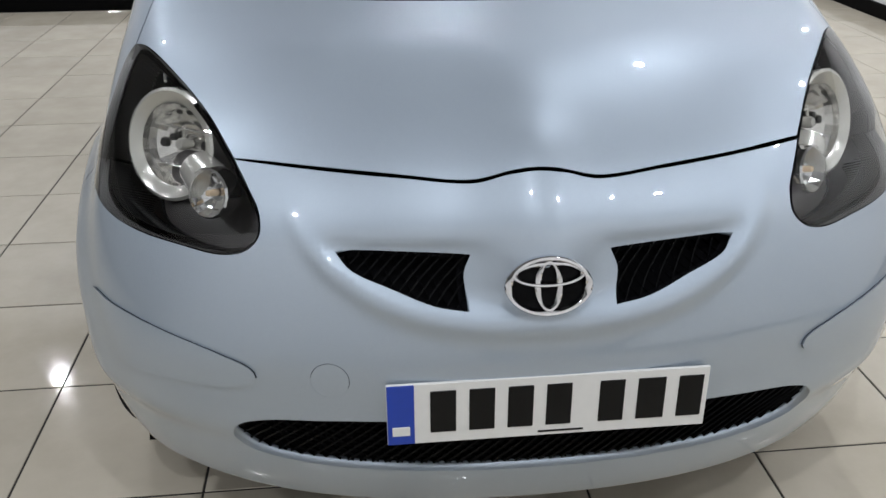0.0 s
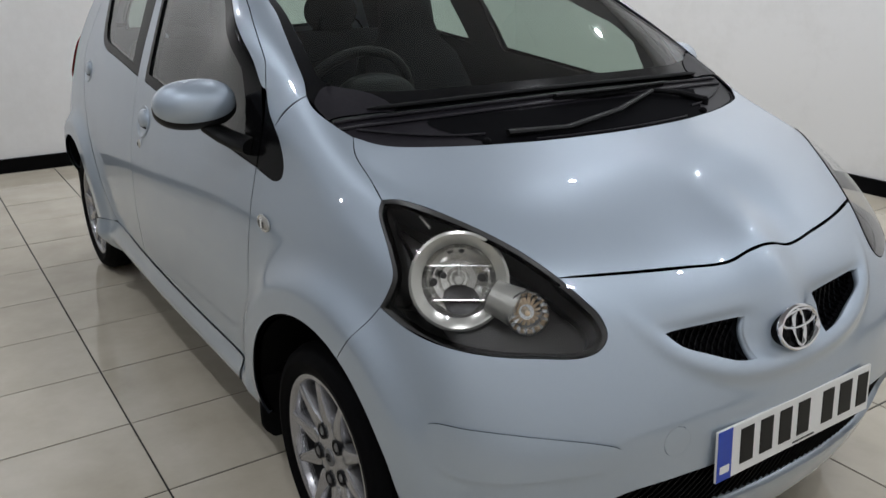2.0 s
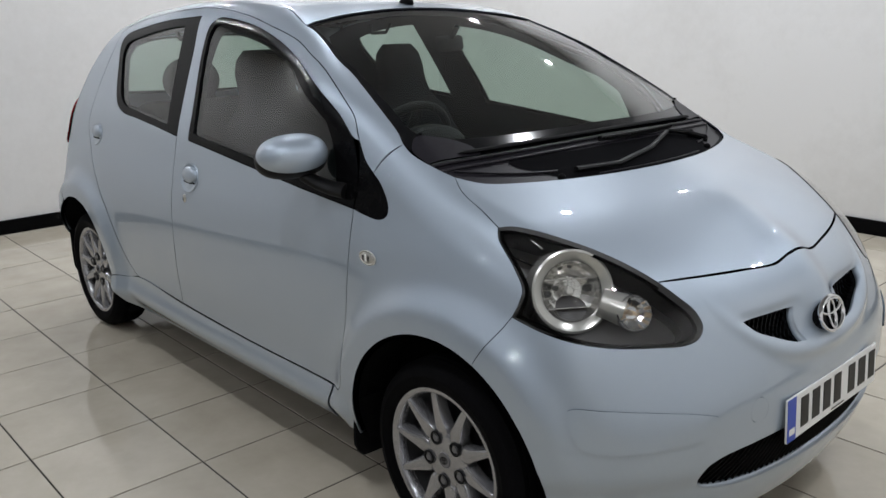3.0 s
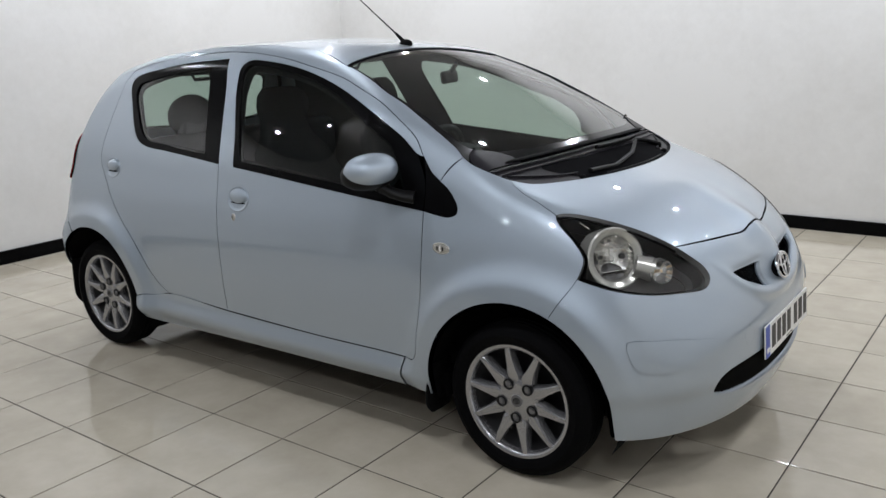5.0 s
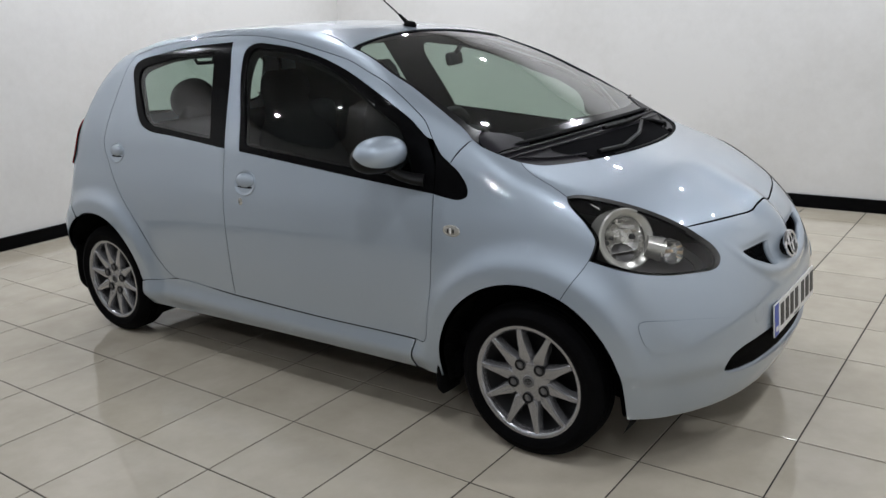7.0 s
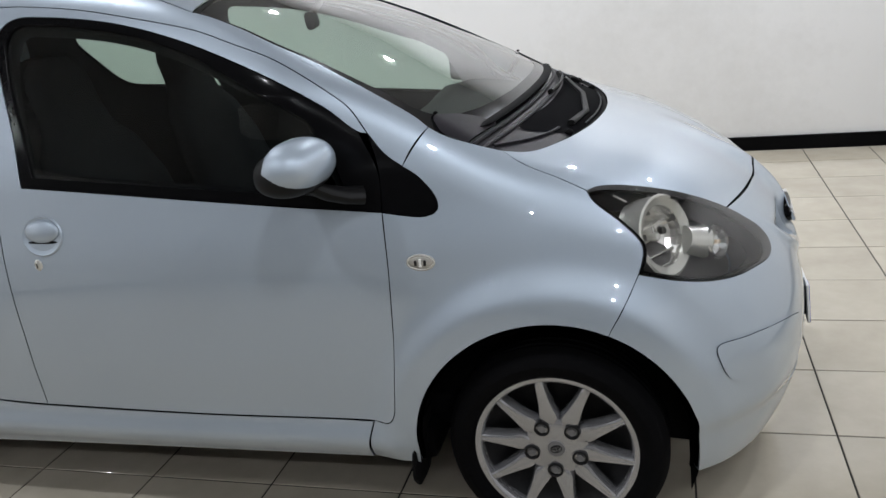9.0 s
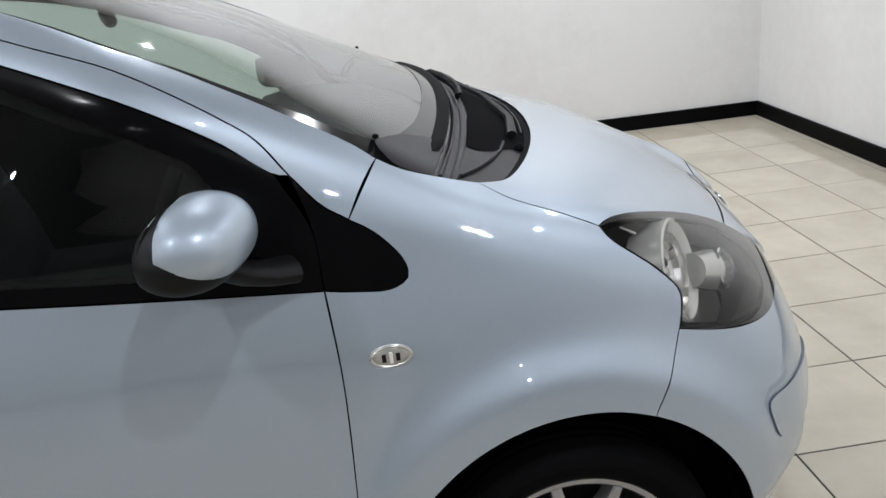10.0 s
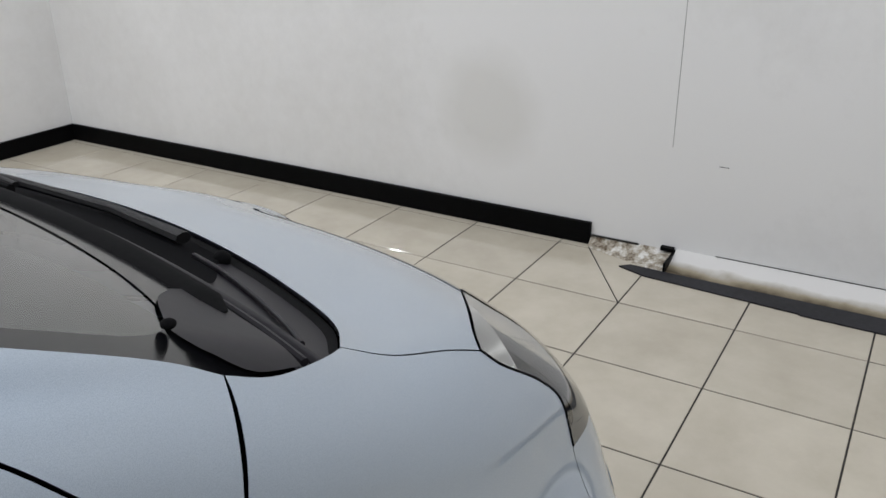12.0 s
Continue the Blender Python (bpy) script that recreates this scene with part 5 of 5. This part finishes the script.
def build_wheels():
    tyre, ring, hub, spokes, nuts, drum, band, cap, emblem = wheel_meshes()
    proto = part("wheel", tyre, TYRE, car, "black tyre with a silver ten-spoke wheel cover")
    part("wheel_rim", ring, ALLOY, proto, "silver outer rim")
    part("wheel_hub", hub, ALLOY, proto)
    for s in spokes:
        part("spoke", s, ALLOY, proto)
    for cup, head in nuts:
        nut = part("nut_recess", cup, STEEL, proto, "dark ring round a wheel nut")
        part("wheel_nut", head, NUT, nut, "grey wheel nut", False)
    part("wheel_drum", drum, STEEL, proto, "dark steel behind the spokes")
    part("rim_band", band, NUT, proto, "grey inner edge of the rim")
    part("centre_cap", cap, NUT, proto, "small grey centre cap")
    part("cap_emblem", emblem, STEEL, proto, "dark oval emblem")
    spots = [(FX, -0.717, 19), (RX, -0.717, 53), (FX, 0.717, 50), (RX, 0.717, 12)]
    for k, (x, y, turn) in enumerate(spots):
        m = pose(x, y, WHEEL_Z, 90 if y < 0 else -90) @ pose(0, 0, 0, 0, 0, turn)
        if k == 0:
            proto.matrix_basis = m
        else:
            copy_thing(proto, m)
    # dark liners, flaps and belly
    for wx in (FX, RX):
        for sgn in (1, -1):
            bm = bmesh.new()
            angles = np.linspace(-0.42, math.pi + 0.25, 36)
            rim = [(wx + 0.343 * math.cos(t), 0.275 + 0.343 * math.sin(t)) for t in angles]
            skin = [abs(on_side(x, max(z, 0.20))[1]) - 0.018 for x, z in rim]
            rows = [[bm.verts.new((x, -sgn * y, z)) for (x, z), y in zip(rim, depths)] for depths in (skin, [0.50] * 36)]
            for i in range(35):
                bm.faces.new((rows[0][i], rows[0][i + 1], rows[1][i + 1], rows[1][i]))
            bm.faces.new(rows[1])
            part("arch_liner", bm, RUBBER, car, "black wheel arch liner")
            part("mud_flap", flap(wx, sgn, 0.364 if wx == FX else 0.326, 0.33 if wx == FX else 0.40, 0.132 if wx == FX else 0.160), RUBBER, car, "black rubber mud flap")
    belly = part("underbody", merge(box(-1.17, 0, 0.225, 1.70, 1.44, 0.10, 0.02), box(-1.15, 0, 0.25, 2.9, 0.96, 0.12, 0.02)), VOID, car, "dark underbody")


def build_mirrors():
    for sgn in (1, -1):
        q = Matrix.Diagonal((1, sgn, 1, 1))
        place = q @ pose(-0.526, -0.842, 1.005, 0, 0, -104) @ pose(0, 0, 0, 0, 3, 0)

        # local x points outwards, y forwards
        def egg(sx, sy, sz, back, low=-1.0):
            bm = bmesh.new()
            bmesh.ops.create_uvsphere(bm, u_segments=44, v_segments=26, radius=1.0)
            for v in bm.verts:
                x, y, z = v.co
                y = max(back, y)
                if z < low:
                    z = low + (z - low) * 0.25
                v.co = Vector((math.copysign(abs(x) ** 0.85, x) * sx, y * sy, math.copysign(abs(z) ** 0.9, z) * sz))
            return bm
        cap = egg(0.099, 0.076, 0.057, -0.30)
        bmesh.ops.transform(cap, matrix=place, verts=cap.verts)
        ob = part("door_mirror", cap, PAINT, car, "body-coloured mirror cap on a black foot")
        shell = egg(0.101, 0.078, 0.053, -0.62)
        bmesh.ops.transform(shell, matrix=place @ pose(0, -0.012, -0.013), verts=shell.verts)
        part("mirror_housing", shell, PLASTIC, ob, "black plastic housing")
        foot = tube([q @ Vector(v) for v in ((-0.515, -0.822, 0.950), (-0.490, -0.790, 0.926), (-0.455, -0.762, 0.910), (-0.42, -0.742, 0.905))], [0.030, 0.034, 0.036, 0.040], 14, 0.55)
        part("mirror_foot", foot, PLASTIC, ob, "black foot")
        disc = lathe([(0.0, 0.0), (0.96, 0.0), (1.0, -0.004)], 36)
        bmesh.ops.scale(disc, vec=(0.090, 0.047, 1), verts=disc.verts)
        bmesh.ops.transform(disc, matrix=place @ pose(0, -0.0515, -0.008, 90), verts=disc.verts)
        part("mirror_glass", disc, MIRRORGLASS, ob, "mirror glass")


def build_cabin():
    trim_out = [sides((-0.42, 1.03), (-0.55, 1.13), (-0.72, 1.21), (-0.9, 1.28), (-1.1, 1.335), (-1.35, 1.375), (-1.8, 1.372), (-2.15, 1.335)), sides((-2.36, 1.28), (-2.45, 1.0), (-2.45, 0.75)), sides((-2.40, 0.66), (-1.3, 0.45)), sides((-0.36, 0.45), (-0.34, 0.90))]
    glass = [sides((-0.56, 1.068), (-0.71, 1.148), (-0.87, 1.220), (-1.0, 1.268), (-1.13, 1.300), (-1.30, 1.324), (-1.38, 1.325), (-1.40, 1.25), (-1.350, 1.06)), sides((-1.325, 0.978), (-0.895, 0.940)), sides((-0.48, 0.905))]
    rglass = [sides((-1.545, 0.992), (-1.85, 1.021), (-1.98, 1.038), (-2.035, 1.08), (-2.10, 1.175), (-2.135, 1.245), (-2.0, 1.296), (-1.8, 1.324)), sides((-1.65, 1.336), (-1.60, 1.18))]
    panel("cabin_trim", trim_out, SIDE, car, mat=TRIM, pair=True, step=0.03, holes=[glass, rglass], lift=-0.028, flange=0.0, gap=0.0, label="dark grey inner door trim")
    runs = sym_loop(tops((-0.99, 0), (-0.96, -0.3)), [tops((-0.94, -0.50), (-1.4, -0.455), (-2.2, -0.455))], tops((-2.36, -0.45), (-2.38, 0)))
    panel("headliner", runs, Along(0, 0, 1), car, mat=LINER, step=0.05, lift=-0.035, flange=0.0, label="grey cloth headliner")
    # dashboard
    bm = bmesh.new()
    prof = [(-0.02, 0.90), (-0.10, 0.945), (-0.25, 0.965), (-0.42, 0.965), (-0.52, 0.945), (-0.575, 0.90), (-0.58, 0.82), (-0.55, 0.70), (-0.50, 0.55)]
    rows = []
    for y in np.linspace(-0.64, 0.64, 21):
        bend = 0.42 * y * y
        rows.append([bm.verts.new((x - bend * (0.9 if x > -0.3 else 0.25), y, z + (0.035 * math.exp(-((y + 0.34) / 0.16) ** 2) if -0.6 < x < -0.3 else 0))) for x, z in prof])
    for a, b in zip(rows, rows[1:]):
        for i in range(len(prof) - 1):
            bm.faces.new((a[i], a[i + 1], b[i + 1], b[i]))
    part("dashboard", bm, DASH, car, "dark curved dashboard")
    part("footwell", box(-0.25, 0, 0.55, 0.5, 1.30, 0.6), VOID, car, "", False)
    # steering wheel, right-hand drive
    c, tilt = Vector((-0.66, -0.34, 0.93)), pose(0, 0, 0, 0, -64, 0)
    ring = [c + tilt @ Vector((0.182 * math.cos(t), 0.182 * math.sin(t), 0)) for t in np.linspace(0, 2 * math.pi, 49)[:-1]]
    sw = part("steering_wheel", tube(ring, 0.0145, 10, 1, True), TRIM, car, "dark three-spoke steering wheel")
    hubm = Matrix.Translation(c) @ tilt
    part("wheel_boss", lathe([(0.0, 0.022), (0.05, 0.02), (0.075, 0.005), (0.078, -0.03), (0.03, -0.06)], 32, hubm), TRIM, sw, "round boss")
    part("wheel_spokes", merge(*[tube([hubm @ Vector((0.05 * math.cos(a), 0.05 * math.sin(a), 0)), hubm @ Vector((0.178 * math.cos(a), 0.178 * math.sin(a), 0))], 0.014, 8) for a in (math.pi / 2, -math.pi / 2, 0)]), TRIM, sw)
    part("steering_column", tube([hubm @ Vector((0, 0, -0.02)), hubm @ Vector((0, 0, -0.25))], 0.05, 16), TRIM, sw)
    part("instrument_pod", ball((-0.52, -0.34, 0.985), 0.10, 0.11, 0.055, None, 24), DASH, car, "round instrument pod")
    # seats with built-in headrests

    def seat_shape(x, y, w):
        base = box(x + 0.22, y, 0.50, 0.50, w, 0.16, 0.06, 4)
        bm = bmesh.new()
        rows = []
        for h, wid, dep, back in ((0.55, 0.50, 0.14, 0.02), (0.70, 0.52, 0.15, -0.02), (0.85, 0.50, 0.14, -0.07), (0.97, 0.42, 0.12, -0.12), (1.03, 0.29, 0.105, -0.145), (1.09, 0.25, 0.10, -0.16), (1.16, 0.25, 0.095, -0.178), (1.21, 0.22, 0.085, -0.185), (1.245, 0.15, 0.05, -0.19)):
            rows.append([bm.verts.new((x + back + dep / 2 * math.cos(t) * (abs(math.cos(t)) ** -0.35 if abs(math.cos(t)) > 0.02 else 1), y + w / 0.5 * wid / 2 * math.sin(t) * (abs(math.sin(t)) ** -0.35 if abs(math.sin(t)) > 0.02 else 1), h)) for t in np.linspace(0, 2 * math.pi, 29)[:-1]])
        for a, b in zip(rows, rows[1:]):
            for i in range(28):
                bm.faces.new((a[i], a[(i + 1) % 28], b[(i + 1) % 28], b[i]))
        bm.faces.new(rows[-1])
        bm.faces.new(rows[0])
        return base, bm
    for y in (-0.34, 0.34):
        base, back = seat_shape(-1.32, y, 0.48)
        s = part("front_seat", back, FABRIC, car, "charcoal fabric front seat with built-in headrest")
        part("seat_cushion", base, FABRIC, s)
    part("rear_bench", merge(box(-1.86, 0, 0.53, 0.46, 1.20, 0.15, 0.05, 3), box(-2.12, 0, 0.80, 0.14, 1.20, 0.44, 0.05, 3)), FABRIC, car, "charcoal fabric rear bench")
    for y in (-0.33, 0.33):
        part("rear_headrest", merge(ball((-2.15, y, 1.10), 0.055, 0.135, 0.105, None, 28), box(-2.14, y, 1.04, 0.08, 0.20, 0.12, 0.035, 3)), FABRIC, car, "rear headrest")
    part("boot_floor", box(-2.42, 0, 0.80, 0.40, 1.10, 0.03, 0.01), TRIM, car, "dark parcel shelf")
    part("cabin_floor", box(-1.3, 0, 0.32, 2.2, 1.36, 0.06, 0.01), VOID, car, "dark carpet")
    # interior mirror
    mm = pose(-0.80, 0.0, 1.268, 0, -8, 17)
    body_m = box(0, 0, 0, 0.028, 0.165, 0.054, 0.012, 3)
    bmesh.ops.transform(body_m, matrix=mm, verts=body_m.verts)
    iv = part("interior_mirror", body_m, TRIM, car, "dark interior mirror")
    part("mirror_stalk", tube([(-0.79, 0, 1.29), (-0.76, 0, 1.325)], 0.010, 10), TRIM, iv)
    for sgn in (1, -1):
        part("grab_handle", tube([(-1.75, sgn * 0.50, 1.33), (-1.77, sgn * 0.49, 1.29), (-1.88, sgn * 0.49, 1.285), (-1.9, sgn * 0.50, 1.325)], 0.008, 8), TRIM, car)


room()
build_bonnet()
build_bumper()
build_headlights()
build_sides()
build_top()
build_wheels()
build_mirrors()
build_cabin()
floor()
